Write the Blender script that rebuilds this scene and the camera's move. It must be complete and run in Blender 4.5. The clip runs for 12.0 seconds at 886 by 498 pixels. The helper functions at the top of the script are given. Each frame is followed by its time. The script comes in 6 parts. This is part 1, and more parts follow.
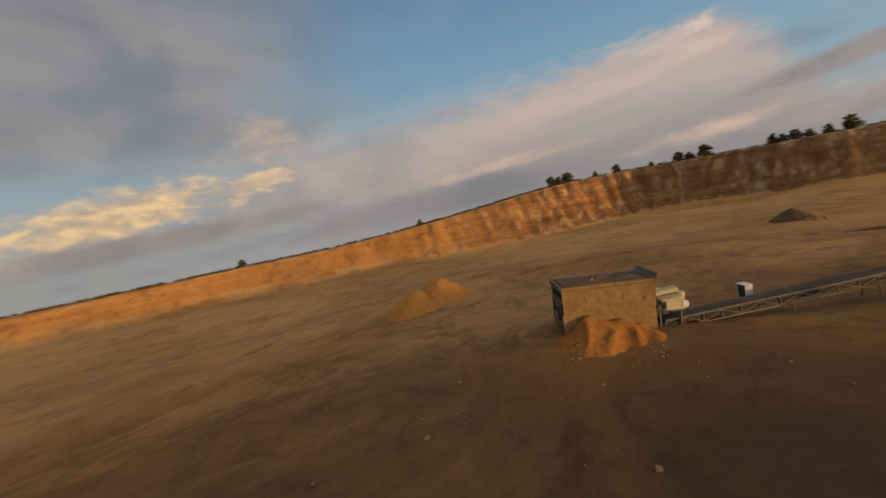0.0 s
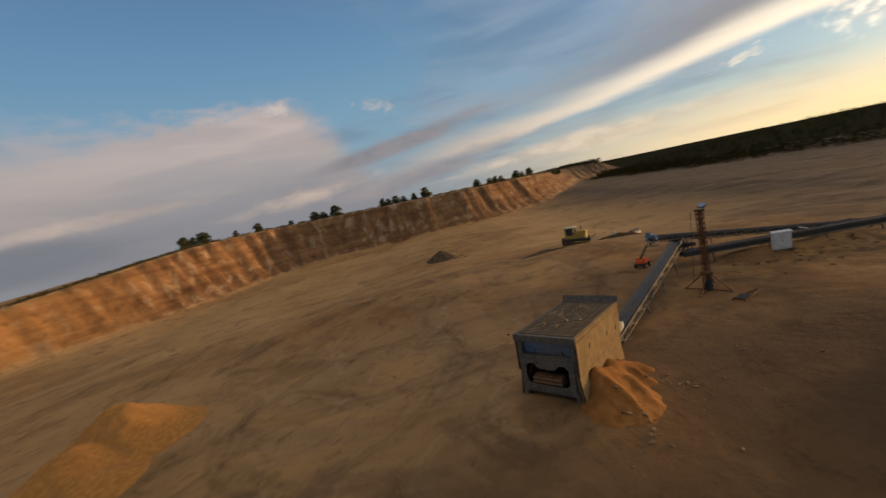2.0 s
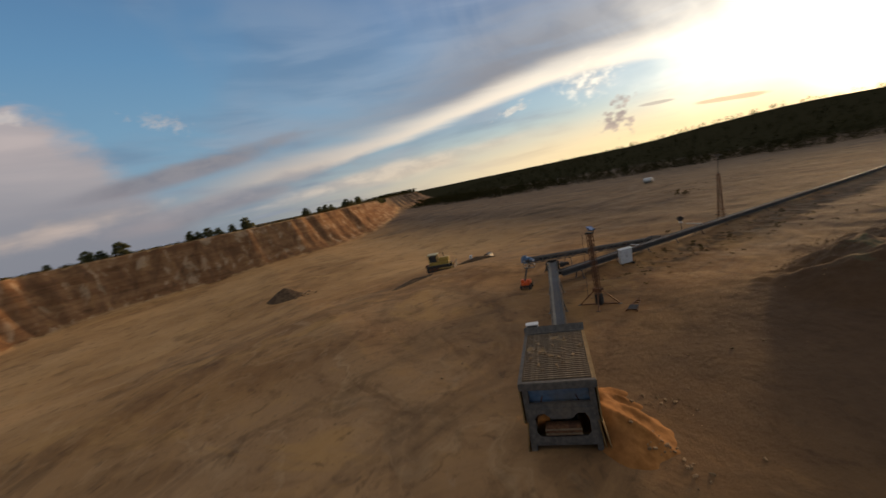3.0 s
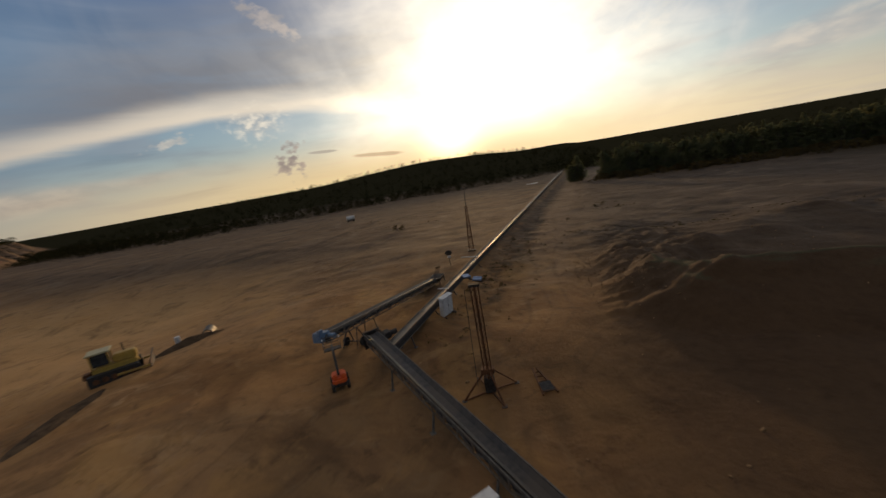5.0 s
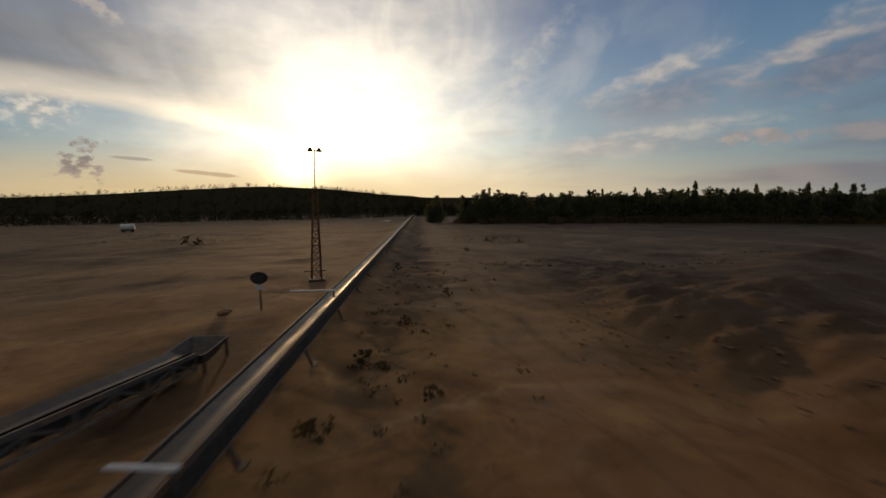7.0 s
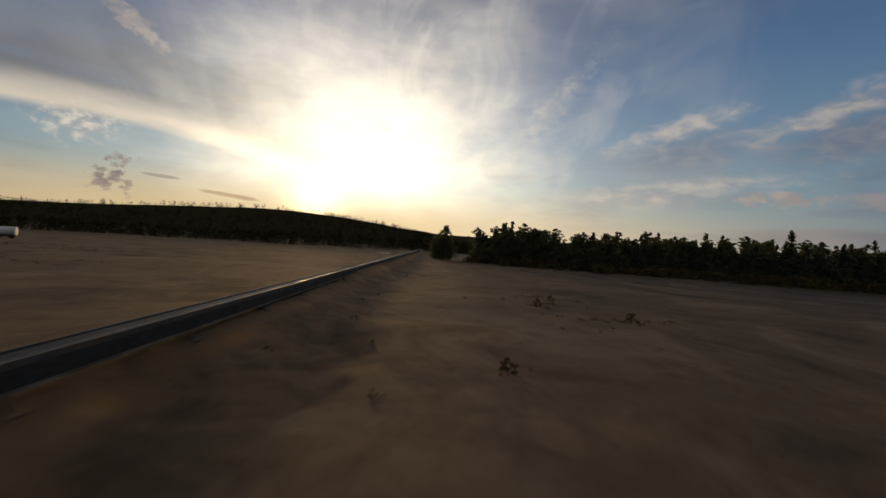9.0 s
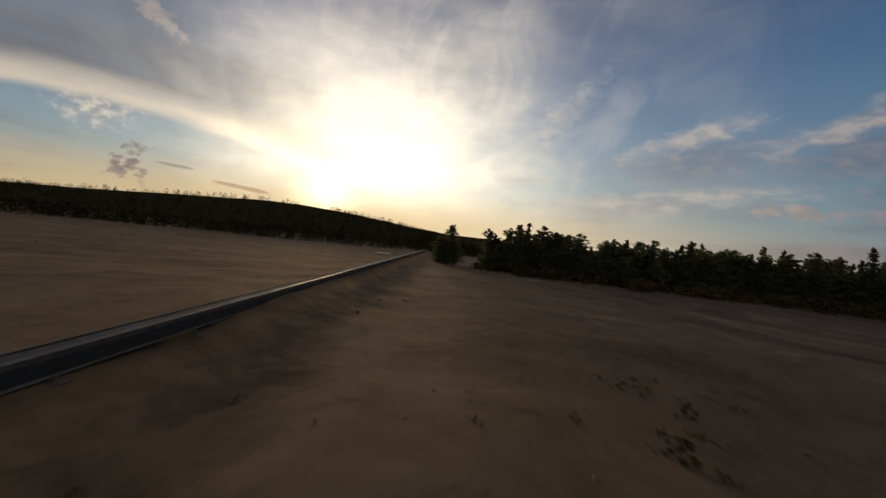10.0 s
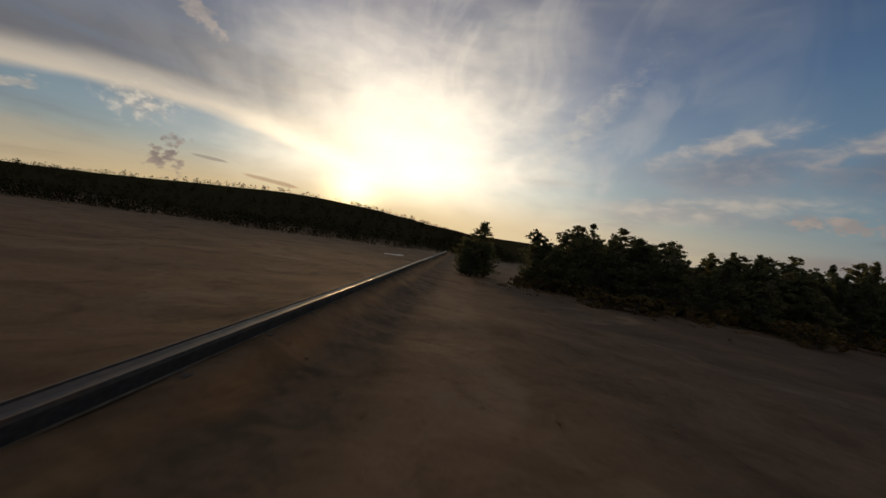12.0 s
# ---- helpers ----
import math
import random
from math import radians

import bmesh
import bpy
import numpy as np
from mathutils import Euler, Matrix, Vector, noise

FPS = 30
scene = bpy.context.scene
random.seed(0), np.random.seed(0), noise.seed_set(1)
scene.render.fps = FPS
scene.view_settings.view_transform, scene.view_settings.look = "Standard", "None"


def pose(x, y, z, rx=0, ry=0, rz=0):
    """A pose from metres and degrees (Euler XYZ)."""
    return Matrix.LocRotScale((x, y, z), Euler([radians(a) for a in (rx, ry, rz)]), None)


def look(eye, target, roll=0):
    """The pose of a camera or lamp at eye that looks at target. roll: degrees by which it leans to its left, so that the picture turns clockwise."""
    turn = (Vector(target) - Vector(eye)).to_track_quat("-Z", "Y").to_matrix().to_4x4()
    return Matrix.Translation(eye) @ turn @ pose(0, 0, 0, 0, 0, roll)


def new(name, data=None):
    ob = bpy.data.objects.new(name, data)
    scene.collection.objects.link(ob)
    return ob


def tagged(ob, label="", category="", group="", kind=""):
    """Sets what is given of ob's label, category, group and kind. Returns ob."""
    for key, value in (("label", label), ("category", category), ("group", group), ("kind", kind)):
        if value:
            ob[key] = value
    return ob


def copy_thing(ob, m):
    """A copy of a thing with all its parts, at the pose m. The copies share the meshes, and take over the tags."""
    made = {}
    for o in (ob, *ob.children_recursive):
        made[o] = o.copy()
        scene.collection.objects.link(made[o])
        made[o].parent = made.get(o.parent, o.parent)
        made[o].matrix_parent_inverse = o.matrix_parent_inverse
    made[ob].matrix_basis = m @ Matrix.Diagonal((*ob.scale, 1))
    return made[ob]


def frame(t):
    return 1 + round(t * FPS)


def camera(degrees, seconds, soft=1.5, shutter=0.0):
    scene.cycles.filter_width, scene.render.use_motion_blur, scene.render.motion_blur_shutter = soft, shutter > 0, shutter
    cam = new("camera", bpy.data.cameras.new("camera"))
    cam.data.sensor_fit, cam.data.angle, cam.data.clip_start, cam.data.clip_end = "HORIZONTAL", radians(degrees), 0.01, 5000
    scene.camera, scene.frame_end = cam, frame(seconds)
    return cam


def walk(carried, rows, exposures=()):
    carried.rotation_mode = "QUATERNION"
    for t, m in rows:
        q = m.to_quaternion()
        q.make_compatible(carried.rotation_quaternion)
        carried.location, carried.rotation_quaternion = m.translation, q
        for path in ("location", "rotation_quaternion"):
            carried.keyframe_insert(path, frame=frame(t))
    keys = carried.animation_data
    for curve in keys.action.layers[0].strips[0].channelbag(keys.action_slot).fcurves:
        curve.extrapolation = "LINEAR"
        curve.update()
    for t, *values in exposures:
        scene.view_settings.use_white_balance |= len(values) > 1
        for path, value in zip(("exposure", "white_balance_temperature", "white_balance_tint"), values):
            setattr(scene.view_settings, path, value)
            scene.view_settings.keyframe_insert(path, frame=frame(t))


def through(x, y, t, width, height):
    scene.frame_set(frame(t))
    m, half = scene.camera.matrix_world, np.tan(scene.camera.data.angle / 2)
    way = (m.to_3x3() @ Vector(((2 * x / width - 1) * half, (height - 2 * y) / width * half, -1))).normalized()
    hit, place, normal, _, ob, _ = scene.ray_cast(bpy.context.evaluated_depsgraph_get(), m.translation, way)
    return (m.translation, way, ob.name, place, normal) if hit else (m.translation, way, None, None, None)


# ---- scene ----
cam = camera(95.7, 12.0, soft=1.5, shutter=0.35)
# seconds, place, then tilt, lean and heading
ROWS = [
    (0.0, 46.66, -3.58, 10.70, 84.15, 10.47, 141.33),
    (0.5, 47.64, -9.76, 11.26, 83.19, 10.21, 127.33),
    (1.0, 46.25, -15.89, 11.12, 82.90, 10.32, 113.92),
    (1.5, 44.32, -21.02, 11.16, 82.57, 11.08, 100.70),
    (2.0, 42.33, -25.40, 11.66, 82.25, 11.69, 87.97),
    (2.5, 39.62, -29.09, 12.11, 81.88, 11.53, 74.96),
    (3.0, 36.37, -31.60, 13.04, 80.98, 11.73, 62.12),
    (3.5, 31.73, -32.47, 13.63, 80.32, 12.42, 48.88),
    (3.7, 29.91, -32.64, 13.66, 80.30, 11.76, 43.66),
    (5.3, 13.39, -21.76, 12.60, 77.14, 9.97, 12.53),
    (5.5, 11.67, -19.42, 11.91, 76.61, 10.02, 8.61),
    (6.0, 8.69, -12.57, 10.14, 76.20, 9.92, 0.67),
    (6.5, 6.84, -3.78, 7.84, 77.87, 5.74, -3.07),
    (7.0, 6.44, 5.90, 5.02, 82.40, 0.51, -3.35),
    (7.5, 6.31, 15.52, 2.88, 86.28, -3.11, -2.16),
    (7.7, 6.41, 19.22, 2.07, 87.16, -3.41, -1.74),
    (9.5, 11.21, 59.60, 1.93, 87.73, -4.34, -1.24),
    (10.0, 11.49, 69.83, 2.14, 87.62, -6.19, -0.27),
    (10.5, 11.69, 79.82, 2.20, 87.48, -8.15, 0.83),
    (11.0, 11.19, 89.64, 2.03, 87.18, -8.76, 2.23),
    (11.5, 10.67, 99.44, 1.94, 87.21, -8.43, 2.65),
    (12.0, 10.51, 109.17, 1.85, 87.14, -8.35, 3.10),
]
# the clip's camera darkens its picture as it turns into the sun
EXPOSURES = [(0.0, 0.36, 7800, 13), (1.0, 0.32, 7150, 11), (2.0, 0.28, 6900, 10), (3.0, 0.20, 6500, 10), (5.5, -0.46, 6500, 10), (7.0, -0.55, 6500, 10), (9.5, -0.62, 6500, 10), (11.0, -0.72, 6600, 11), (12.0, -0.76, 6600, 11)]
walk(cam, [(t, pose(x, y, z, rx, ry, rz)) for t, x, y, z, rx, ry, rz in ROWS], EXPOSURES)

# ---------------------------------------------------------------- node helper
class Net:
    """Short calls for shader nodes."""

    def __init__(self, tree):
        self.tree = tree
        tree.nodes.clear()

    def node(self, kind, **props):
        n = self.tree.nodes.new(kind)
        for key, value in props.items():
            setattr(n, key, value)
        return n

    def put(self, socket, value):
        if isinstance(value, bpy.types.NodeSocket):
            self.tree.links.new(value, socket)
        elif isinstance(value, (tuple, list)) and len(value) == 3 and socket.type == "RGBA":
            socket.default_value = (*value, 1.0)
        else:
            socket.default_value = value

    def m(self, op, a, b=0.0, c=0.0):
        n = self.node("ShaderNodeMath", operation=op)
        for k, value in enumerate((a, b, c)):
            self.put(n.inputs[k], value)
        return n.outputs[0]

    def vm(self, op, a, b=(0, 0, 0)):
        n = self.node("ShaderNodeVectorMath", operation=op)
        self.put(n.inputs[0], a)
        self.put(n.inputs[1], b)
        return n.outputs["Value" if op == "DOT_PRODUCT" else "Vector"]

    def smooth(self, x, lo, hi, a=0.0, b=1.0):
        n = self.node("ShaderNodeMapRange", interpolation_type="SMOOTHSTEP")
        for k, value in enumerate((x, lo, hi, a, b)):
            self.put(n.inputs[k], value)
        return n.outputs[0]

    def noise(self, vec, scale, detail=4.0, rough=0.55, warp=0.0):
        n = self.node("ShaderNodeTexNoise")
        self.put(n.inputs["Vector"], vec)
        for key, value in (("Scale", scale), ("Detail", detail), ("Roughness", rough), ("Distortion", warp)):
            n.inputs[key].default_value = value
        return n.outputs["Fac"]

    def mix(self, f, a, b, blend="MIX"):
        n = self.node("ShaderNodeMix", data_type="RGBA", blend_type=blend)
        self.put(n.inputs[0], f)
        self.put(n.inputs[6], a)
        self.put(n.inputs[7], b)
        return n.outputs[2]

    def ramp(self, x, stops):
        n = self.node("ShaderNodeValToRGB")
        e = n.color_ramp.elements
        while len(e) < len(stops):
            e.new(0.5)
        for k, (p, col) in enumerate(stops):
            e[k].position = p
            e[k].color = (*col, 1.0) if isinstance(col, tuple) else (col, col, col, 1.0)
        self.put(n.inputs[0], x)
        return n.outputs[0]

    def xyz(self, vec):
        n = self.node("ShaderNodeSeparateXYZ")
        self.put(n.inputs[0], vec)
        return n.outputs

    def vec(self, x, y, z):
        n = self.node("ShaderNodeCombineXYZ")
        for k, value in enumerate((x, y, z)):
            self.put(n.inputs[k], value)
        return n.outputs[0]


# ---------------------------------------------------------------- sky and sun
SUN_AZ, SUN_EL = -16.4, 2.2
sun_way = Vector((math.sin(radians(SUN_AZ)) * math.cos(radians(SUN_EL)), math.cos(radians(SUN_AZ)) * math.cos(radians(SUN_EL)), math.sin(radians(SUN_EL))))


def build_sky():
    world = bpy.data.worlds.new("evening_sky")
    scene.world = world
    world.use_nodes = True
    g = Net(world.node_tree)
    sky = g.node("ShaderNodeTexSky", sky_type="NISHITA", sun_disc=False)
    sky.sun_elevation, sky.sun_rotation = radians(SUN_EL), radians(SUN_AZ)
    sky.air_density, sky.dust_density, sky.ozone_density = 1.0, 1.2, 2.0
    way = g.vm("NORMALIZE", g.node("ShaderNodeTexCoord").outputs["Generated"])
    x, y, z = g.xyz(way)
    deg = 57.2958
    az = g.m("MULTIPLY", g.m("ARCTAN2", x, y), deg)
    az = g.m("SUBTRACT", az, g.m("MULTIPLY", g.m("GREATER_THAN", az, 100.0), 360.0))
    az = g.m("MULTIPLY", az, g.m("ADD", 1.0, g.m("MULTIPLY", g.m("LESS_THAN", az, 0.0), 0.05)))
    el = g.m("MULTIPLY", g.m("ARCSINE", z), deg)
    disc = g.m("MULTIPLY", g.m("ARCCOSINE", g.vm("DOT_PRODUCT", way, (-0.2822, 0.9590, 0.024))), deg)
    off = g.m("MULTIPLY", g.m("ARCCOSINE", g.vm("DOT_PRODUCT", way, (-0.1700, 0.9780, 0.1200))), deg)
    # cloud plane and layer noises
    lift = g.m("ADD", g.m("MAXIMUM", z, 0.0), 0.10)
    plane = g.vec(g.m("DIVIDE", x, lift), g.m("DIVIDE", y, lift), 0.0)
    wisps = g.noise(plane, 0.7, 4.0, 0.5, 0.5)
    puff = g.noise(g.vm("MULTIPLY", way, (1, 1, 1.8)), 5.0, 4.0, 0.46, 0.3)
    bands = g.noise(g.vm("MULTIPLY", way, (1, 1, 7)), 3.0, 5.0, 0.5, 0.4)
    fine = g.noise(g.vm("MULTIPLY", way, (1, 1, 2.2)), 19.0, 5.0, 0.52, 0.3)
    curl = g.noise(g.vm("MULTIPLY", way, (1, 1, 1.5)), 48.0, 5.0, 0.55, 0.2)

    def blob(a0, e0, wa, we, noise_in, rough, lo=0.3, hi=0.75, slant=0.0):
        da = g.m("SUBTRACT", az, a0)
        de = g.m("SUBTRACT", g.m("SUBTRACT", el, e0), g.m("MULTIPLY", da, slant))
        r2 = g.m("ADD", g.m("POWER", g.m("ABSOLUTE", g.m("DIVIDE", da, wa)), 2.0), g.m("POWER", g.m("ABSOLUTE", g.m("DIVIDE", de, we)), 2.0))
        body = g.m("EXPONENT", g.m("MULTIPLY", r2, -0.8))
        mask = g.smooth(g.m("ADD", body, g.m("MULTIPLY", g.m("SUBTRACT", noise_in, 0.5), rough)), lo, hi)
        return g.m("MULTIPLY", mask, g.smooth(body, 0.03, 0.30))

    def lay(col, mask, paint, much):
        return g.mix(g.m("MULTIPLY", mask, much), col, paint)

    def cloud(col, mask, dark, light, much, shade=puff):
        return g.mix(g.m("MULTIPLY", mask, much), col, g.mix(g.smooth(shade, 0.34, 0.66), dark, light))

    # clear air: pale near the sun and the horizon, deep blue higher up
    high = g.m("DIVIDE", el, 40.0)
    away = g.ramp(high, [(0.0, (0.24, 0.27, 0.30)), (0.25, (0.19, 0.34, 0.47)), (0.5, (0.12, 0.26, 0.43)), (0.85, (0.06, 0.14, 0.30))])
    near = g.ramp(high, [(0.0, (0.66, 0.64, 0.54)), (0.13, (0.44, 0.58, 0.60)), (0.32, (0.27, 0.42, 0.59)), (0.55, (0.125, 0.225, 0.43)), (0.85, (0.05, 0.085, 0.22))])
    col = g.mix(g.smooth(off, 85.0, 20.0), away, near)
    col = g.mix(0.12, col, g.mix(1.0, sky.outputs[0], (SKY_GAIN,) * 3, "MULTIPLY"))
    # thin soft veils
    col = cloud(col, g.smooth(wisps, 0.42, 0.72), (0.12, 0.16, 0.24), (0.28, 0.31, 0.37), 0.55, bands)
    col = cloud(col, g.m("MULTIPLY", g.smooth(g.m("ADD", az, g.m("MULTIPLY", g.m("SUBTRACT", wisps, 0.5), 60.0)), -150.0, -185.0), g.smooth(el, 6.0, 14.0)), (0.15, 0.165, 0.19), (0.22, 0.225, 0.25), 0.85)
    # the wide pink anvil with a crisp lit shoulder
    lean = g.m("ADD", az, g.m("MULTIPLY", g.m("SUBTRACT", el, 15.0), 0.75))
    top = g.m("ADD", 15.6, g.m("MULTIPLY", g.m("ADD", az, 113.0), g.smooth(az, -112.0, -150.0, 0.02, 0.09)))
    ragged = g.m("MULTIPLY", g.m("SUBTRACT", fine, 0.5), 5.0)
    right = g.smooth(g.m("ADD", lean, ragged), -107.5, -112.5)
    upper = g.smooth(g.m("ADD", g.m("SUBTRACT", el, top), ragged), g.smooth(az, -125.0, -150.0, 0.9, 4.0), g.smooth(az, -112.0, -150.0, -1.5, -5.0))
    anvil = g.m("MULTIPLY", g.m("MULTIPLY", right, upper), g.smooth(az, -172.0, -135.0))
    col = g.mix(g.m("MULTIPLY", anvil, 0.9), col, g.mix(g.smooth(el, 1.0, 13.0), (0.20, 0.205, 0.235), g.mix(g.smooth(bands, 0.3, 0.7), (0.36, 0.315, 0.315), (0.46, 0.385, 0.365))))
    shoulder = g.m("MULTIPLY", blob(-113.0, 14.8, 2.4, 0.9, curl, 2.2, 0.35, 1.2), anvil)
    col = lay(col, shoulder, (0.54, 0.49, 0.46), 0.7)
    # pale haze, cumulus and low banks behind
    col = cloud(col, blob(-158, 6.5, 26, 5.5, bands, 0.8, 0.1, 0.9), (0.25, 0.235, 0.245), (0.36, 0.31, 0.30), 0.7)
    col = cloud(col, blob(-171, 13.0, 4.2, 3.6, fine, 1.3, 0.35, 1.0), (0.25, 0.24, 0.25), (0.37, 0.32, 0.30), 0.7, fine)
    col = cloud(col, blob(-189, 5.4, 15, 2.8, fine, 1.3, 0.2, 1.0, 0.13), (0.36, 0.29, 0.22), (0.62, 0.46, 0.27), 0.9, fine)
    col = cloud(col, blob(-173, 7.6, 4.5, 1.3, fine, 1.2, 0.3, 0.8, 0.1), (0.40, 0.32, 0.25), (0.58, 0.45, 0.30), 0.75, fine)
    col = cloud(col, blob(-184, 2.2, 20, 1.5, bands, 1.0, 0.2, 0.9, 0.05), (0.17, 0.165, 0.18), (0.24, 0.22, 0.22), 0.8)
    col = cloud(col, blob(-148, 1.0, 24, 2.2, bands, 1.2, 0.2, 0.9, 0.03), (0.14, 0.155, 0.19), (0.20, 0.20, 0.23), 0.85)
    col = cloud(col, blob(-136, 4.6, 16, 0.9, fine, 1.2, 0.3, 1.4, 0.07), (0.38, 0.31, 0.27), (0.54, 0.43, 0.36), 0.7, bands)
    col = cloud(col, blob(-99, 7.6, 13, 1.2, bands, 1.2, 0.3, 0.85, 0.14), (0.17, 0.165, 0.19), (0.24, 0.22, 0.24), 0.8)
    col = cloud(col, blob(-112, 3.4, 12, 1.2, fine, 1.2, 0.25, 1.3, 0.10), (0.36, 0.30, 0.27), (0.56, 0.44, 0.37), 0.7, bands)
    col = cloud(col, blob(-96, 3.2, 13, 1.3, bands, 1.2, 0.3, 0.85, 0.10), (0.19, 0.185, 0.21), (0.28, 0.25, 0.26), 0.75)
    col = cloud(col, blob(-99.5, 13.6, 3.0, 1.0, curl, 2.4, 0.4, 1.1, -0.3), (0.30, 0.32, 0.36), (0.46, 0.43, 0.42), 0.6, fine)
    # the long bright arc and the grey sheet over it
    rise = g.ramp(g.m("DIVIDE", g.m("ADD", az, 110.0), 100.0), [(0.0, 0.115), (0.18, 0.30), (0.40, 0.45), (0.50, 0.52), (0.56, 0.58), (0.61, 0.63), (0.67, 0.65), (0.74, 0.63), (0.80, 0.575), (0.87, 0.47), (0.95, 0.34)])
    gap = g.m("SUBTRACT", el, g.m("ADD", g.m("MULTIPLY", rise, 16.2), g.m("MULTIPLY", g.m("SUBTRACT", bands, 0.5), 2.4)))
    span = g.m("MULTIPLY", g.smooth(az, -106.0, -84.0), g.smooth(az, -8.0, -25.0))
    sheet = g.m("MULTIPLY", g.m("MULTIPLY", g.smooth(gap, -0.2, 2.5), g.smooth(gap, g.smooth(az, -80.0, -40.0, 7.0, 17.0), 3.0)), g.m("MULTIPLY", span, g.smooth(az, -92.0, -50.0, 0.25, 1.0)))
    col = lay(col, sheet, g.mix(g.smooth(az, -80.0, -45.0), (0.25, 0.24, 0.26), (0.20, 0.195, 0.215)), g.smooth(bands, 0.25, 0.7, 0.55, 0.9))
    line = g.m("MULTIPLY", g.m("MULTIPLY", g.smooth(gap, -0.9, 0.3), g.smooth(gap, 3.2, 0.2)), span)
    col = lay(col, line, g.mix(g.smooth(az, -95.0, -45.0), (0.46, 0.39, 0.34), (0.98, 0.84, 0.66)), 0.88)
    # grey-blue streaks lying before the arc's lower end
    col = cloud(col, blob(-98, 8.0, 13, 1.1, fine, 1.3, 0.25, 1.2, 0.16), (0.15, 0.16, 0.195), (0.23, 0.225, 0.245), 0.75, fine)
    col = cloud(col, blob(-92, 4.3, 17, 1.0, fine, 1.3, 0.25, 1.2, 0.11), (0.19, 0.20, 0.24), (0.27, 0.26, 0.28), 0.7, fine)
    # pinkish streaks low under the arc
    col = cloud(col, blob(-70, 3.4, 20, 1.2, bands, 1.4, 0.25, 0.9, 0.06), (0.42, 0.37, 0.34), (0.62, 0.52, 0.43), 0.7, fine)
    col = cloud(col, blob(-43, 9.0, 3.4, 2.0, curl, 1.7, 0.25, 1.3), (0.44, 0.43, 0.42), (1.0, 0.90, 0.74), 0.85, curl)
    col = cloud(col, blob(-53, 8.0, 2.6, 0.6, curl, 2.4, 0.35, 1.0, 0.2), (0.55, 0.52, 0.48), (0.82, 0.74, 0.62), 0.7, fine)
    col = cloud(col, blob(-38.5, 20.0, 3.4, 1.2, curl, 2.2, 0.3, 1.0, -0.45), (0.38, 0.35, 0.35), (0.58, 0.50, 0.46), 0.75, fine)
    # right of the sun: long soft streaks on blue, grey sheets with lit edges, a low bank
    col = cloud(col, g.m("MULTIPLY", g.smooth(az, -12.0, 3.0), g.m("MULTIPLY", g.smooth(az, 48.0, 15.0), g.smooth(wisps, 0.40, 0.70))), (0.34, 0.40, 0.48), (0.56, 0.56, 0.56), 0.55, bands)
    col = cloud(col, blob(13.5, 15.5, 7, 2.6, curl, 1.8, 0.2, 1.3, 1.0), (0.42, 0.46, 0.50), (0.74, 0.70, 0.64), 0.55, fine)
    col = cloud(col, blob(32, 11.6, 8, 2.8, fine, 1.0, 0.2, 1.1, 0.15), (0.22, 0.26, 0.34), (0.36, 0.37, 0.42), 0.8, fine)
    col = cloud(col, blob(30.5, 14.2, 7, 1.5, fine, 1.6, 0.2, 1.3, 0.27), (0.50, 0.47, 0.46), (0.78, 0.69, 0.60), 0.75, fine)
    col = cloud(col, blob(47.5, 12.4, 8, 3.0, fine, 1.0, 0.2, 1.1, 0.2), (0.18, 0.21, 0.29), (0.30, 0.31, 0.36), 0.85, fine)
    col = cloud(col, blob(45.5, 15.2, 7, 1.5, fine, 1.6, 0.2, 1.3, 0.30), (0.44, 0.40, 0.40), (0.70, 0.61, 0.54), 0.75, fine)
    col = cloud(col, blob(30, 6.9, 13, 1.6, fine, 1.4, 0.2, 1.4, 0.12), (0.56, 0.50, 0.45), (0.86, 0.74, 0.60), 0.65, fine)
    col = cloud(col, blob(41, 6.2, 4.0, 0.9, curl, 2.4, 0.35, 1.0, -0.05), (0.46, 0.37, 0.34), (0.62, 0.48, 0.40), 0.7, fine)
    col = cloud(col, blob(50, 6.0, 5, 1.2, fine, 1.3, 0.35, 1.0, 0.05), (0.32, 0.28, 0.30), (0.50, 0.40, 0.37), 0.6, fine)
    col = cloud(col, blob(46, 1.9, 13, 1.3, bands, 1.1, 0.3, 0.9), (0.24, 0.24, 0.28), (0.36, 0.32, 0.33), 0.8)
    # thin streaks fanning out from the sun
    turn = g.m("ARCTAN2", g.m("ADD", az, 17.0), g.m("ADD", el, 2.0))
    fan = g.noise(g.vec(g.m("MULTIPLY", turn, 2.6), g.m("MULTIPLY", disc, 0.045), 0.0), 1.6, 4.0, 0.55, 0.9)
    fan = g.m("MULTIPLY", g.smooth(fan, 0.42, 0.70), g.m("MULTIPLY", g.smooth(disc, 70.0, 22.0), g.smooth(el, 1.5, 8.0)))
    col = lay(col, g.m("MULTIPLY", fan, g.smooth(az, -22.0, -4.0, 0.25, 1.0)), (0.68, 0.67, 0.66), 0.50)
    # bright air round the sun, its rim broken by cloud
    rim = g.m("ADD", off, g.m("MULTIPLY", g.m("SUBTRACT", puff, 0.5), 17.0))
    rim = g.m("ADD", rim, g.m("MULTIPLY", g.m("SUBTRACT", fine, 0.5), 5.0))
    white = g.m("MULTIPLY", g.m("POWER", g.smooth(rim, 38.5, 1.5), 2.0), 1.3)
    wide = g.m("EXPONENT", g.m("MULTIPLY", g.m("POWER", g.m("DIVIDE", off, 26.0), 2.0), -1.0))
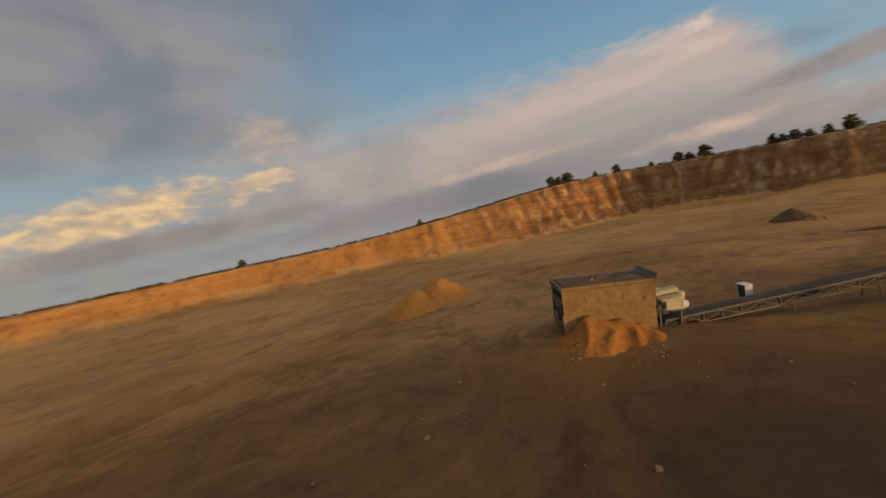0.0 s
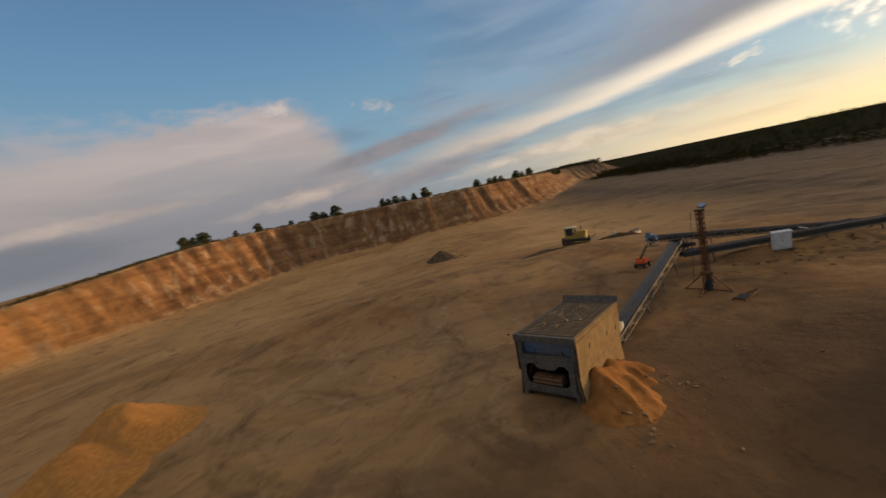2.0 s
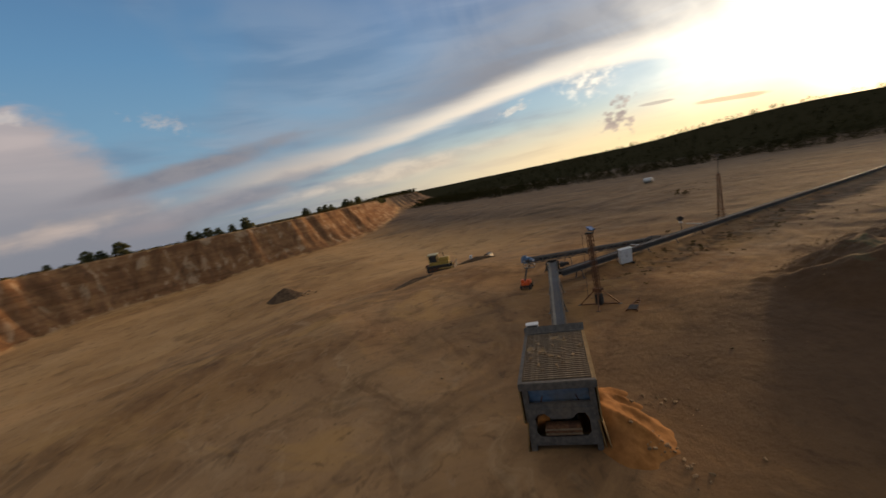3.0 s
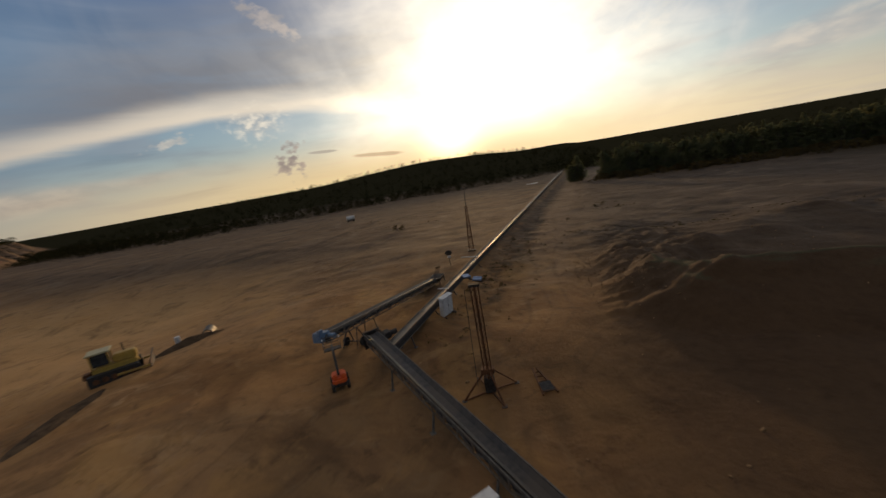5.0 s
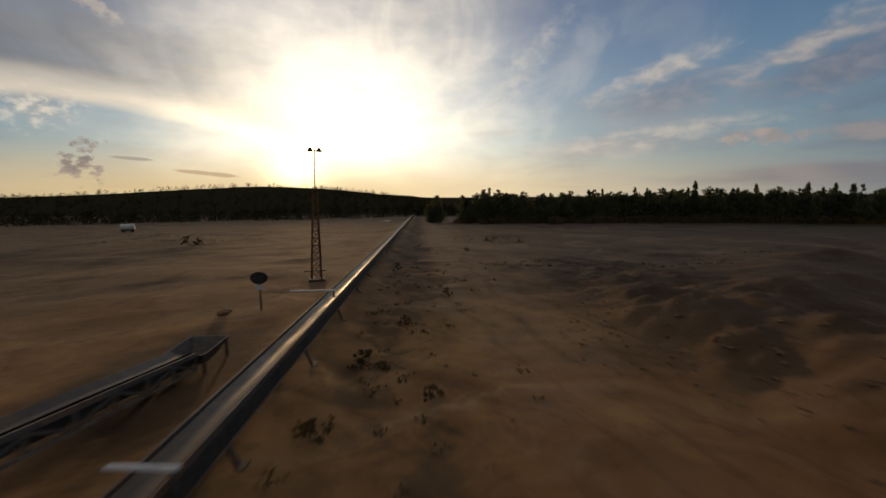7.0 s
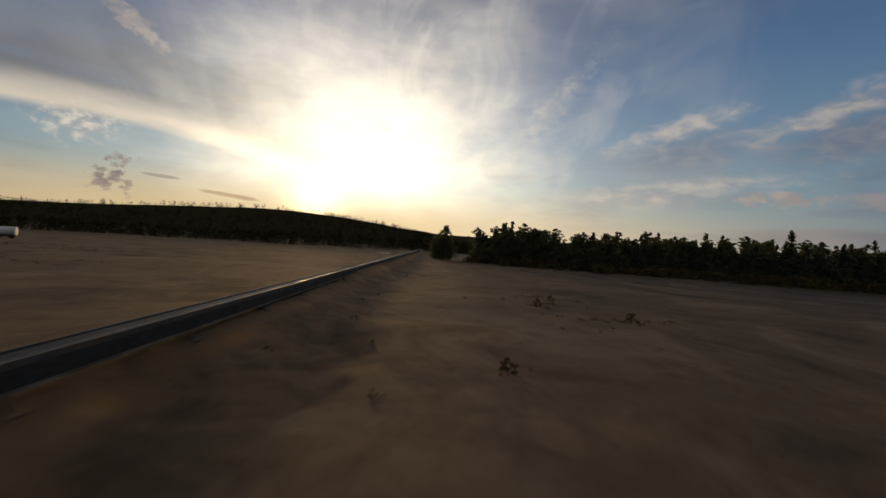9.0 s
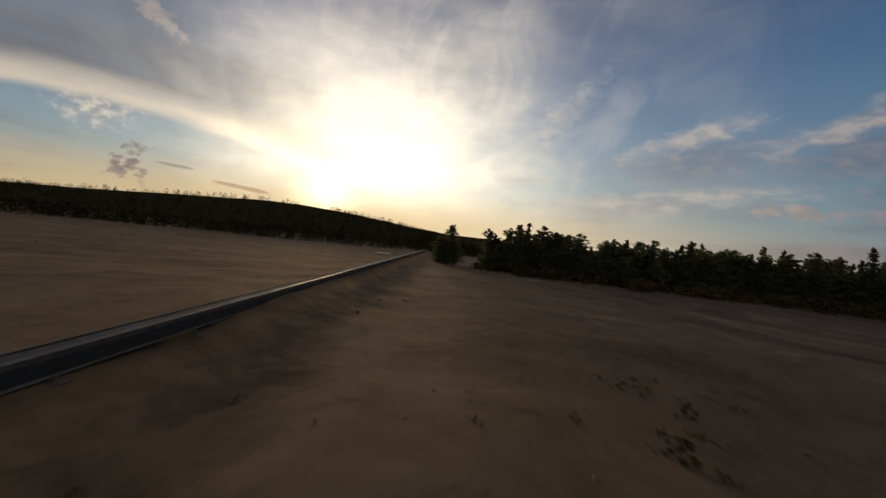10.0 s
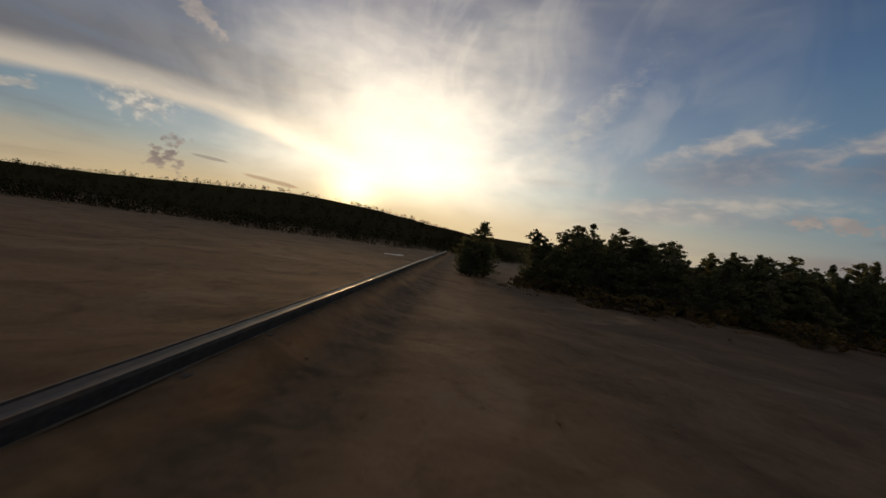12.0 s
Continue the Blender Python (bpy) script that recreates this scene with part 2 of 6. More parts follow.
    spread = g.m("EXPONENT", g.m("MULTIPLY", g.m("ADD", g.m("POWER", g.m("DIVIDE", g.m("SUBTRACT", az, 2.0), 24.0), 2.0), g.m("DIVIDE", g.m("MAXIMUM", el, 0.0), 9.0)), -1.0))
    col = g.mix(1.0, col, g.mix(1.0, (0.44, 0.38, 0.29), spread, "MULTIPLY"), "ADD")
    core = g.m("EXPONENT", g.m("MULTIPLY", g.m("POWER", g.m("DIVIDE", disc, 3.2), 2.0), -1.0))
    col = g.mix(1.0, col, g.mix(1.0, (0.38, 0.32, 0.23), wide, "MULTIPLY"), "ADD")
    col = g.mix(1.0, col, g.mix(1.0, (1.22, 1.00, 0.66), white, "MULTIPLY"), "ADD")
    col = g.mix(1.0, col, g.mix(1.0, (5.0, 3.9, 2.0), core, "MULTIPLY"), "ADD")
    low = g.m("MULTIPLY", g.smooth(el, 7.5, 0.0), g.smooth(disc, 75.0, 5.0))
    col = g.mix(g.m("MULTIPLY", low, 0.88), col, (1.08, 0.78, 0.37))
    col = cloud(col, blob(-40.3, 3.4, 1.8, 1.5, curl, 3.2, 0.4, 0.9), (0.34, 0.27, 0.25), (0.62, 0.48, 0.38), 0.85, fine)
    col = cloud(col, blob(-39.6, 5.4, 1.5, 1.0, curl, 3.2, 0.45, 0.95, 0.3), (0.36, 0.30, 0.28), (0.66, 0.53, 0.43), 0.8, fine)
    col = lay(col, blob(-28, 2.9, 4, 0.3, fine, 0.6, 0.35, 0.7, -0.09), (0.70, 0.48, 0.28), 0.7)
    col = lay(col, blob(-35.5, 4.4, 2.2, 0.2, fine, 0.6, 0.35, 0.7, -0.05), (0.50, 0.42, 0.35), 0.7)
    # unseen sky overhead, made bright warm broken cloud as added fill for the ground
    roof = g.noise(plane, 0.5, 5.0, 0.55, 0.5)
    col = g.mix(g.smooth(el, 32.0, 55.0, 0.0, 0.95), col, g.mix(g.smooth(roof, 0.35, 0.65), (0.34, 0.32, 0.31), (0.58, 0.50, 0.42)))
    back = g.node("ShaderNodeBackground")
    g.put(back.inputs[0], col)
    back.inputs[1].default_value = 1.0
    out = g.node("ShaderNodeOutputWorld")
    g.tree.links.new(back.outputs[0], out.inputs[0])


SKY_GAIN = 0.05
build_sky()
sun_lamp = new("sun", bpy.data.lights.new("sun", "SUN"))
sun_lamp.data.energy, sun_lamp.data.angle, sun_lamp.data.color = 3.2, radians(3.5), (1.0, 0.60, 0.27)
sun_lamp.matrix_world = look(sun_way * 100, (0, 0, 0))
scene.view_settings.exposure = 0.0


# ---------------------------------------------------------------- materials
def material(name, dark, light, rough=0.85, metal=0.0, scale=6.0, bump=0.3, stain=None, depth=0.02, per_object=0.0, scale2=0.7, spec=0.3):
    """Two-scale mottled surface: grain and broad stains, with fine relief."""
    mat = bpy.data.materials.new(name)
    mat.use_nodes = True
    g = Net(mat.node_tree)
    at = g.node("ShaderNodeTexCoord").outputs["Object"]
    grain = g.noise(at, scale, 6.0, 0.6)
    broad = g.noise(at, scale * 0.12 * scale2, 4.0, 0.55, 0.4)
    col = g.mix(g.smooth(grain, 0.3, 0.7), dark, light)
    if stain:
        col = g.mix(g.m("MULTIPLY", g.smooth(broad, 0.48, 0.68), 0.8), col, stain)
    if per_object:
        r = g.node("ShaderNodeObjectInfo").outputs["Random"]
        col = g.mix(1.0, col, g.ramp(r, [(0.0, 1.0 - per_object), (1.0, 1.0 + per_object)]), "MULTIPLY")
    b = g.node("ShaderNodeBsdfPrincipled")
    g.put(b.inputs["Base Color"], col)
    g.put(b.inputs["Roughness"], g.smooth(broad, 0.2, 0.8, max(rough - 0.12, 0.05), min(rough + 0.1, 1.0)))
    b.inputs["Metallic"].default_value = metal
    b.inputs["Specular IOR Level"].default_value = spec
    if bump:
        n = g.node("ShaderNodeBump")
        n.inputs["Strength"].default_value, n.inputs["Distance"].default_value = bump, depth
        g.put(n.inputs["Height"], grain)
        g.tree.links.new(n.outputs[0], b.inputs["Normal"])
    g.tree.links.new(b.outputs[0], g.node("ShaderNodeOutputMaterial").inputs[0])
    return mat


def ground_material():
    mat = bpy.data.materials.new("sandy_quarry_ground")
    mat.use_nodes = True
    g = Net(mat.node_tree)
    at = g.node("ShaderNodeTexCoord").outputs["Object"]
    x, y, z = g.xyz(at)
    slope = g.xyz(g.node("ShaderNodeNewGeometry").outputs["Normal"])[2]
    broad = g.noise(at, 0.018, 4.0, 0.5, 0.3)
    patch = g.noise(at, 0.09, 4.0, 0.5, 0.3)
    grain = g.noise(at, 1.7, 9.0, 0.7)
    spots = g.noise(at, 0.55, 5.0, 0.6, 0.5)
    # wheel tracks: stretched, bent noise
    bent = g.vec(g.m("ADD", x, g.m("MULTIPLY", g.m("SUBTRACT", broad, 0.5), 60.0)), g.m("ADD", y, g.m("MULTIPLY", g.m("SUBTRACT", patch, 0.5), 25.0)), 0.0)
    tracks = g.noise(g.vm("MULTIPLY", bent, (0.45, 0.035, 1.0)), 1.0, 4.0, 0.6, 0.3)
    tracks2 = g.noise(g.vm("MULTIPLY", bent, (0.05, 0.5, 1.0)), 1.0, 4.0, 0.6, 0.5)
    col = g.mix(g.smooth(patch, 0.32, 0.68), (0.192, 0.096, 0.036), (0.335, 0.181, 0.068))
    col = g.mix(g.m("MULTIPLY", g.smooth(broad, 0.45, 0.62), 0.6), col, (0.371, 0.228, 0.113))
    col = g.mix(g.m("MULTIPLY", g.smooth(tracks, 0.55, 0.82), 0.7), col, (0.078, 0.044, 0.024))
    col = g.mix(g.m("MULTIPLY", g.smooth(tracks2, 0.50, 0.74), 0.6), col, (0.428, 0.276, 0.140))
    col = g.mix(g.m("MULTIPLY", g.smooth(grain, 0.52, 0.78), 0.45), col, (0.079, 0.049, 0.029))
    col = g.mix(g.m("MULTIPLY", g.smooth(spots, 0.58, 0.80), 0.5), col, (0.066, 0.043, 0.029))
    col = g.mix(g.m("MULTIPLY", g.smooth(spots, 0.40, 0.30), 0.35), col, (0.357, 0.244, 0.140))
    # broad sweeps of tan, orange and dark sand spreading from the hopper
    ang = g.m("ARCTAN2", g.m("SUBTRACT", y, -21.0), g.m("SUBTRACT", x, 24.0))
    far = g.m("SQRT", g.m("ADD", g.m("POWER", g.m("SUBTRACT", x, 24.0), 2.0), g.m("POWER", g.m("SUBTRACT", y, -21.0), 2.0)))
    sweep = g.noise(g.vec(g.m("MULTIPLY", ang, 3.2), g.m("MULTIPLY", far, 0.05), broad), 1.7, 5.0, 0.58, 0.6)
    col = g.mix(g.m("MULTIPLY", g.smooth(sweep, 0.52, 0.70), g.smooth(far, 5.0, 16.0, 0.12, 0.5)), col, (0.106, 0.051, 0.019))
    col = g.mix(g.m("MULTIPLY", g.smooth(sweep, 0.48, 0.34), g.smooth(far, 5.0, 16.0, 0.15, 0.55)), col, (0.43, 0.245, 0.085))
    # turning circles and haul ways of the loaders
    for cx, cy, r, wide in ((35.0, -32.0, 11.5, 2.8), (14.0, -34.0, 9.0, 2.4), (-6.0, -30.0, 22.0, 3.0), (24.0, 62.0, 24.0, 2.2)):
        d = g.m("SQRT", g.m("ADD", g.m("POWER", g.m("SUBTRACT", x, cx), 2.0), g.m("POWER", g.m("SUBTRACT", y, cy), 2.0)))
        d = g.m("ABSOLUTE", g.m("SUBTRACT", g.m("ADD", d, g.m("MULTIPLY", g.m("SUBTRACT", patch, 0.5), 11.0)), r))
        rut = g.m("MULTIPLY", g.smooth(d, wide, wide * 0.3), g.smooth(g.m("SINE", g.m("MULTIPLY", d, 3.1)), -0.7, 1.0))
        col = g.mix(g.m("MULTIPLY", rut, 0.30), col, (0.106, 0.062, 0.034))
    # northern floor greyed and darkened in the colour, for ground seen against the sun
    backlit_floor = g.smooth(g.m("ADD", y, g.m("MULTIPLY", g.m("SUBTRACT", patch, 0.5), 60.0)), 0.0, 55.0)
    steep = g.m("MULTIPLY", g.smooth(slope, 0.97, 0.85), g.smooth(x, 14.0, 4.0))
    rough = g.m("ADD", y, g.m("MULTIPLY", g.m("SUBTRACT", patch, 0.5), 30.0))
    # dark spoil ground, spread wider and deeper to paint in lens corner darkening
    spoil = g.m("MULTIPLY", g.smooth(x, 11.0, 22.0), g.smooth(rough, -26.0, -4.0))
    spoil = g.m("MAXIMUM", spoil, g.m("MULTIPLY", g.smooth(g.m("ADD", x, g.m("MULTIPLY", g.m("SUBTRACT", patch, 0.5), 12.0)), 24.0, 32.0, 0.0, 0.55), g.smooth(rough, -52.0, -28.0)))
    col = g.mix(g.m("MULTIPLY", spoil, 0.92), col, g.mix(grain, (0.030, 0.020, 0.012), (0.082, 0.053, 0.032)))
    col = g.mix(g.m("MULTIPLY", backlit_floor, 0.80), col, g.mix(grain, (0.055, 0.041, 0.029), (0.142, 0.106, 0.074)))
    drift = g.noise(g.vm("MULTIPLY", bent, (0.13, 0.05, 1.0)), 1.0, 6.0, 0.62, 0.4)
    col = g.mix(g.m("MULTIPLY", backlit_floor, g.smooth(drift, 0.52, 0.68, 0.0, 0.65)), col, (0.043, 0.032, 0.024))
    col = g.mix(g.m("MULTIPLY", backlit_floor, g.smooth(drift, 0.48, 0.32, 0.0, 0.55)), col, (0.199, 0.147, 0.100))
    # worn haul lane beside the long conveyor
    lane = g.m("ABSOLUTE", g.m("SUBTRACT", g.m("ADD", x, g.m("MULTIPLY", g.m("SUBTRACT", broad, 0.5), 10.0)), 11.0))
    lane = g.m("MULTIPLY", g.smooth(lane, 3.6, 1.6), g.smooth(y, 2.0, 20.0))
    col = g.mix(g.m("MULTIPLY", lane, g.smooth(spots, 0.3, 0.6, 0.55, 0.2)), col, (0.189, 0.133, 0.089))
    rut = g.smooth(g.m("SINE", g.m("MULTIPLY", g.m("ADD", g.m("ADD", x, g.m("MULTIPLY", g.m("SUBTRACT", broad, 0.5), 26.0)), g.m("MULTIPLY", y, 0.05)), 3.3)), 0.55, 1.0)
    rut = g.m("MULTIPLY", g.m("MULTIPLY", rut, g.smooth(tracks, 0.42, 0.6)), g.m("MULTIPLY", g.smooth(g.m("ABSOLUTE", g.m("SUBTRACT", x, 11.5)), 7.0, 3.0), g.m("MULTIPLY", g.smooth(y, -8.0, 8.0), g.smooth(y, 66.0, 45.0))))
    col = g.mix(g.m("MULTIPLY", rut, 0.32), col, (0.056, 0.039, 0.026))
    verge = g.m("MULTIPLY", g.smooth(g.m("ABSOLUTE", g.m("SUBTRACT", x, 5.2)), 3.4, 1.2), g.smooth(y, 0.0, 12.0))
    col = g.mix(g.m("MULTIPLY", verge, g.smooth(spots, 0.42, 0.62, 0.0, 0.6)), col, (0.053, 0.043, 0.028))
    # steep faces: raw orange sand with pale and dark strata
    strata = g.noise(g.vec(g.m("MULTIPLY", x, 0.03), g.m("MULTIPLY", y, 0.03), g.m("MULTIPLY", z, 0.5)), 1.0, 4.0, 0.6, 0.5)
    face = g.mix(g.smooth(strata, 0.15, 0.85), (0.30, 0.135, 0.040), (0.44, 0.225, 0.080))
    face = g.mix(g.smooth(x, -45.0, -105.0, 0.0, 0.85), face, g.mix(g.smooth(strata, 0.25, 0.75), (0.14, 0.066, 0.030), (0.26, 0.145, 0.072)))
    # upright dark and pale streaks paint in the shaded and lit flutes
    streak = g.noise(g.vec(g.m("MULTIPLY", x, 0.24), g.m("MULTIPLY", y, 0.24), g.m("MULTIPLY", z, 0.03)), 1.0, 5.0, 0.6, 0.3)
    face = g.mix(g.m("MULTIPLY", g.smooth(streak, 0.50, 0.62), g.smooth(x, -40.0, -120.0, 0.18, 0.6)), face, (0.120, 0.062, 0.032))
    face = g.mix(g.m("MULTIPLY", g.smooth(streak, 0.46, 0.36), g.smooth(x, -40.0, -120.0, 0.2, 0.6)), face, (0.46, 0.33, 0.20))
    fan = g.m("MULTIPLY", g.smooth(slope, 0.80, 0.90), g.smooth(patch, 0.40, 0.56))
    face = g.mix(g.m("MULTIPLY", fan, 0.7), face, (0.52, 0.335, 0.150))
    col = g.mix(g.m("MAXIMUM", steep, g.m("MULTIPLY", g.smooth(slope, 0.97, 0.85), g.smooth(y, -60.0, -100.0))), col, face)
    # dry grass on the land above the pit, heath to the north
    land = g.m("ADD", 2.2, g.m("MULTIPLY", g.smooth(x, 0.0, -145.0), 10.0))
    high = g.m("MULTIPLY", g.smooth(g.m("SUBTRACT", z, land), -1.5, -0.7), g.smooth(slope, 0.93, 0.985))
    col = g.mix(high, col, g.mix(grain, (0.035, 0.035, 0.016), (0.097, 0.085, 0.049)))
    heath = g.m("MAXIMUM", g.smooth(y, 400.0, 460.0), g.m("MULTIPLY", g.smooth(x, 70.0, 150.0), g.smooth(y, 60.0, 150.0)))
    # floor darker between the machines and round the low end of the mobile conveyor
    yard_dark = g.m("MULTIPLY", g.m("MULTIPLY", g.smooth(g.m("ADD", x, g.m("MULTIPLY", g.m("SUBTRACT", patch, 0.5), 16.0)), -8.0, 2.0), g.smooth(rough, -27.0, -15.0)), g.smooth(y, 14.0, 2.0))
    col = g.mix(g.m("MULTIPLY", yard_dark, 0.5), col, g.mix(grain, (0.060, 0.034, 0.017), (0.125, 0.072, 0.036)))
    pit = g.m("SQRT", g.m("ADD", g.m("POWER", g.m("DIVIDE", g.m("ADD", x, 3.2), 4.5), 2.0), g.m("POWER", g.m("DIVIDE", g.m("SUBTRACT", y, 20.5), 9.0), 2.0)))
    pit = g.smooth(g.m("ADD", pit, g.m("MULTIPLY", g.m("SUBTRACT", spots, 0.5), 0.8)), 1.0, 0.55)
    col = g.mix(g.m("MULTIPLY", pit, 0.75), col, (0.038, 0.026, 0.018))
    # southern and western floor lightened in the colour, painting in far sunlit sand
    dry = g.m("MULTIPLY", g.m("MAXIMUM", g.smooth(y, -34.0, -75.0), g.m("MULTIPLY", g.smooth(x, -22.0, -60.0), g.smooth(y, 70.0, 20.0))), g.smooth(broad, 0.36, 0.58, 0.35, 0.85))
    col = g.mix(g.m("MULTIPLY", dry, g.smooth(slope, 0.9, 0.97)), col, g.mix(patch, (0.40, 0.215, 0.075), (0.56, 0.345, 0.155)))
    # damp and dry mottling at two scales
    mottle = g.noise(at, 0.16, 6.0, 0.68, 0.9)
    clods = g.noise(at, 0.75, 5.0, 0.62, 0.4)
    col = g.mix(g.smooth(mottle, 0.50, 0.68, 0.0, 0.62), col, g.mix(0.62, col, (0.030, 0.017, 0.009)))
    col = g.mix(g.m("MULTIPLY", g.smooth(mottle, 0.46, 0.30, 0.0, 0.38), g.m("SUBTRACT", 1.0, g.m("MAXIMUM", spoil, backlit_floor))), col, (0.40, 0.225, 0.085))
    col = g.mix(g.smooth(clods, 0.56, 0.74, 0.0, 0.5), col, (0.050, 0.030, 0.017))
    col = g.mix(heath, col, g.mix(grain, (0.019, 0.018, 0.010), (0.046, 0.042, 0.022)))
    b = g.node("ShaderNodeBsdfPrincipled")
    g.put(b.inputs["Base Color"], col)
    b.inputs["Roughness"].default_value = 0.95
    g.put(b.inputs["Specular IOR Level"], g.m("MULTIPLY", g.m("SUBTRACT", 1.0, heath), 0.12))
    n = g.node("ShaderNodeBump")
    n.inputs["Strength"].default_value, n.inputs["Distance"].default_value = 0.55, 0.22
    h = g.m("ADD", g.m("MULTIPLY", grain, 0.7), g.m("ADD", g.m("MULTIPLY", tracks, 0.8), g.m("MULTIPLY", patch, 0.8)))
    g.put(n.inputs["Height"], h)
    g.tree.links.new(n.outputs[0], b.inputs["Normal"])
    g.tree.links.new(b.outputs[0], g.node("ShaderNodeOutputMaterial").inputs[0])
    return mat


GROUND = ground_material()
SAND = material("orange_sand", (0.35, 0.145, 0.036), (0.49, 0.228, 0.060), 0.95, scale=3.0, bump=0.2, stain=(0.30, 0.15, 0.05), depth=0.04, spec=0.1)
DIRT = material("dark_clotted_dirt", (0.060, 0.040, 0.024), (0.145, 0.095, 0.055), 0.95, scale=1.6, bump=0.6, stain=(0.05, 0.034, 0.022), depth=0.1, spec=0.05)
SPILL = material("loose_brown_sand", (0.21, 0.088, 0.024), (0.33, 0.145, 0.042), 0.95, scale=2.0, bump=0.4, stain=(0.10, 0.045, 0.018), depth=0.05, spec=0.1)
STEEL = material("weathered_grey_steel", (0.055, 0.052, 0.050), (0.115, 0.105, 0.095), 0.8, 0.15, 5.0, 0.15, (0.16, 0.09, 0.05))
RUST = material("rusty_steel", (0.10, 0.045, 0.022), (0.20, 0.095, 0.045), 0.8, 0.25, 9.0, 0.25, (0.06, 0.035, 0.025))
TAN = material("dusty_tan_plate", (0.19, 0.118, 0.046), (0.28, 0.180, 0.072), 0.85, 0.0, 2.6, 0.15, (0.13, 0.075, 0.032))
BELT = material("worn_black_rubber", (0.030, 0.027, 0.025), (0.065, 0.055, 0.046), 0.55, 0.0, 3.0, 0.12, (0.085, 0.066, 0.048), spec=0.36)
DARK = material("dark_greasy_steel", (0.025, 0.024, 0.024), (0.06, 0.055, 0.05), 0.75, 0.2, 6.0, 0.15)
WHITE = material("chalky_white_sheet", (0.52, 0.52, 0.51), (0.68, 0.68, 0.66), 0.55, 0.0, 3.0, 0.08, (0.42, 0.38, 0.32))
ORANGE = material("orange_machine_paint", (0.62, 0.10, 0.025), (0.75, 0.15, 0.04), 0.45, 0.0, 5.0, 0.08, (0.42, 0.12, 0.05))
YELLOW = material("yellow_machine_paint", (0.36, 0.235, 0.045), (0.46, 0.31, 0.07), 0.5, 0.0, 5.0, 0.08, (0.34, 0.22, 0.08))
CREAM = material("cream_machine_paint", (0.40, 0.36, 0.21), (0.52, 0.47, 0.29), 0.6, 0.0, 5.0, 0.08, (0.30, 0.23, 0.13))
BLUE = material("faded_blue_paint", (0.10, 0.17, 0.27), (0.17, 0.25, 0.36), 0.55, 0.2, 5.0, 0.1, (0.20, 0.17, 0.13))
GREY = material("dusty_grey_steel", (0.070, 0.064, 0.058), (0.130, 0.115, 0.098), 0.8, 0.1, 5.0, 0.15, (0.20, 0.15, 0.10))
STONE = material("sandy_broken_stone", (0.17, 0.105, 0.052), (0.31, 0.20, 0.10), 0.9, 0.0, 5.0, 0.4, (0.20, 0.12, 0.06), per_object=0.35)


# ---------------------------------------------------------------- ground
def fractal(x, y, size, octaves=4, seed=0):
    """Value noise on arrays, about -1 to 1."""
    total, amp, norm = np.zeros_like(x, dtype=float), 1.0, 0.0
    for k in range(octaves):
        u, v = x / size * 2 ** k + 17.3 * (seed + k), y / size * 2 ** k - 9.7 * (seed + k)
        i, j = np.floor(u).astype(int), np.floor(v).astype(int)
        a, b = u - i, v - j
        a, b = a * a * (3 - 2 * a), b * b * (3 - 2 * b)

        def h(p, q):
            n = (p * 374761393 + q * 668265263 + (seed + 7) * 1442695) & 0x7FFFFFFF
            n = ((n ^ (n >> 13)) * 1274126177) & 0x7FFFFFFF
            return ((n ^ (n >> 16)) & 0xFFFF) / 32767.5 - 1.0

        total += amp * ((h(i, j) * (1 - a) + h(i + 1, j) * a) * (1 - b) + (h(i, j + 1) * (1 - a) + h(i + 1, j + 1) * a) * b)
        norm += amp
        amp *= 0.5
    return total / norm


def step(x, lo, hi):
    t = np.clip((x - lo) / (hi - lo), 0, 1)
    return t * t * (3 - 2 * t)


# foot of the quarry face, from south-east round to the north-west
FACE = [(1500, -420), (400, -230), (190, -178), (102, -168), (60, -160), (20, -163), (-20, -152), (-55, -130), (-95, -112), (-130, -104), (-152, -84), (-156, -50), (-158, -14), (-182, 30), (-250, 76), (-345, 110), (-520, 190), (-900, 420), (-2500, 900)]
for _ in range(2):
    FACE = [FACE[0]] + [(ax + (bx - ax) * k, ay + (by - ay) * k) for (ax, ay), (bx, by) in zip(FACE, FACE[1:]) for k in (0.25, 0.75)] + [FACE[-1]]
# heaps: x, y, radius, height, power
HEAPS = [(20.5, 14.5, 4.2, 1.7, 1.1), (23.5, 17.5, 4.4, 1.8, 1.1), (21.5, 21.0, 4.0, 1.7, 1.15), (20.0, 25.5, 3.8, 1.3, 1.2), (24.5, 25.0, 4.5, 1.4, 1.2), (21.0, 31, 4.8, 1.2, 1.3), (29, 29, 6, 1.3, 1.4), (36, 32, 12, 1.2, 1.8), (46, 42, 14, 1.4, 1.8)]


def face_distance(x, y):
    """Distance to the foot of the face, positive on the land behind it, and the run along it."""
    best, side, run = np.full(x.shape, 1e9), np.zeros(x.shape), np.zeros(x.shape)
    along = 0.0
    for (ax, ay), (bx, by) in zip(FACE, FACE[1:]):
        dx, dy = bx - ax, by - ay
        n = math.hypot(dx, dy)
        t = np.clip(((x - ax) * dx + (y - ay) * dy) / n ** 2, 0, 1)
        d = np.hypot(x - ax - t * dx, y - ay - t * dy)
        s = (dx * (y - ay) - dy * (x - ax)) / n
        near = d < best
        best = np.where(near, d, best)
        side = np.where(near, s, side)
        run = np.where(near, along + t * n, run)
        along += n
    return np.where(side > 0, best, -best), run


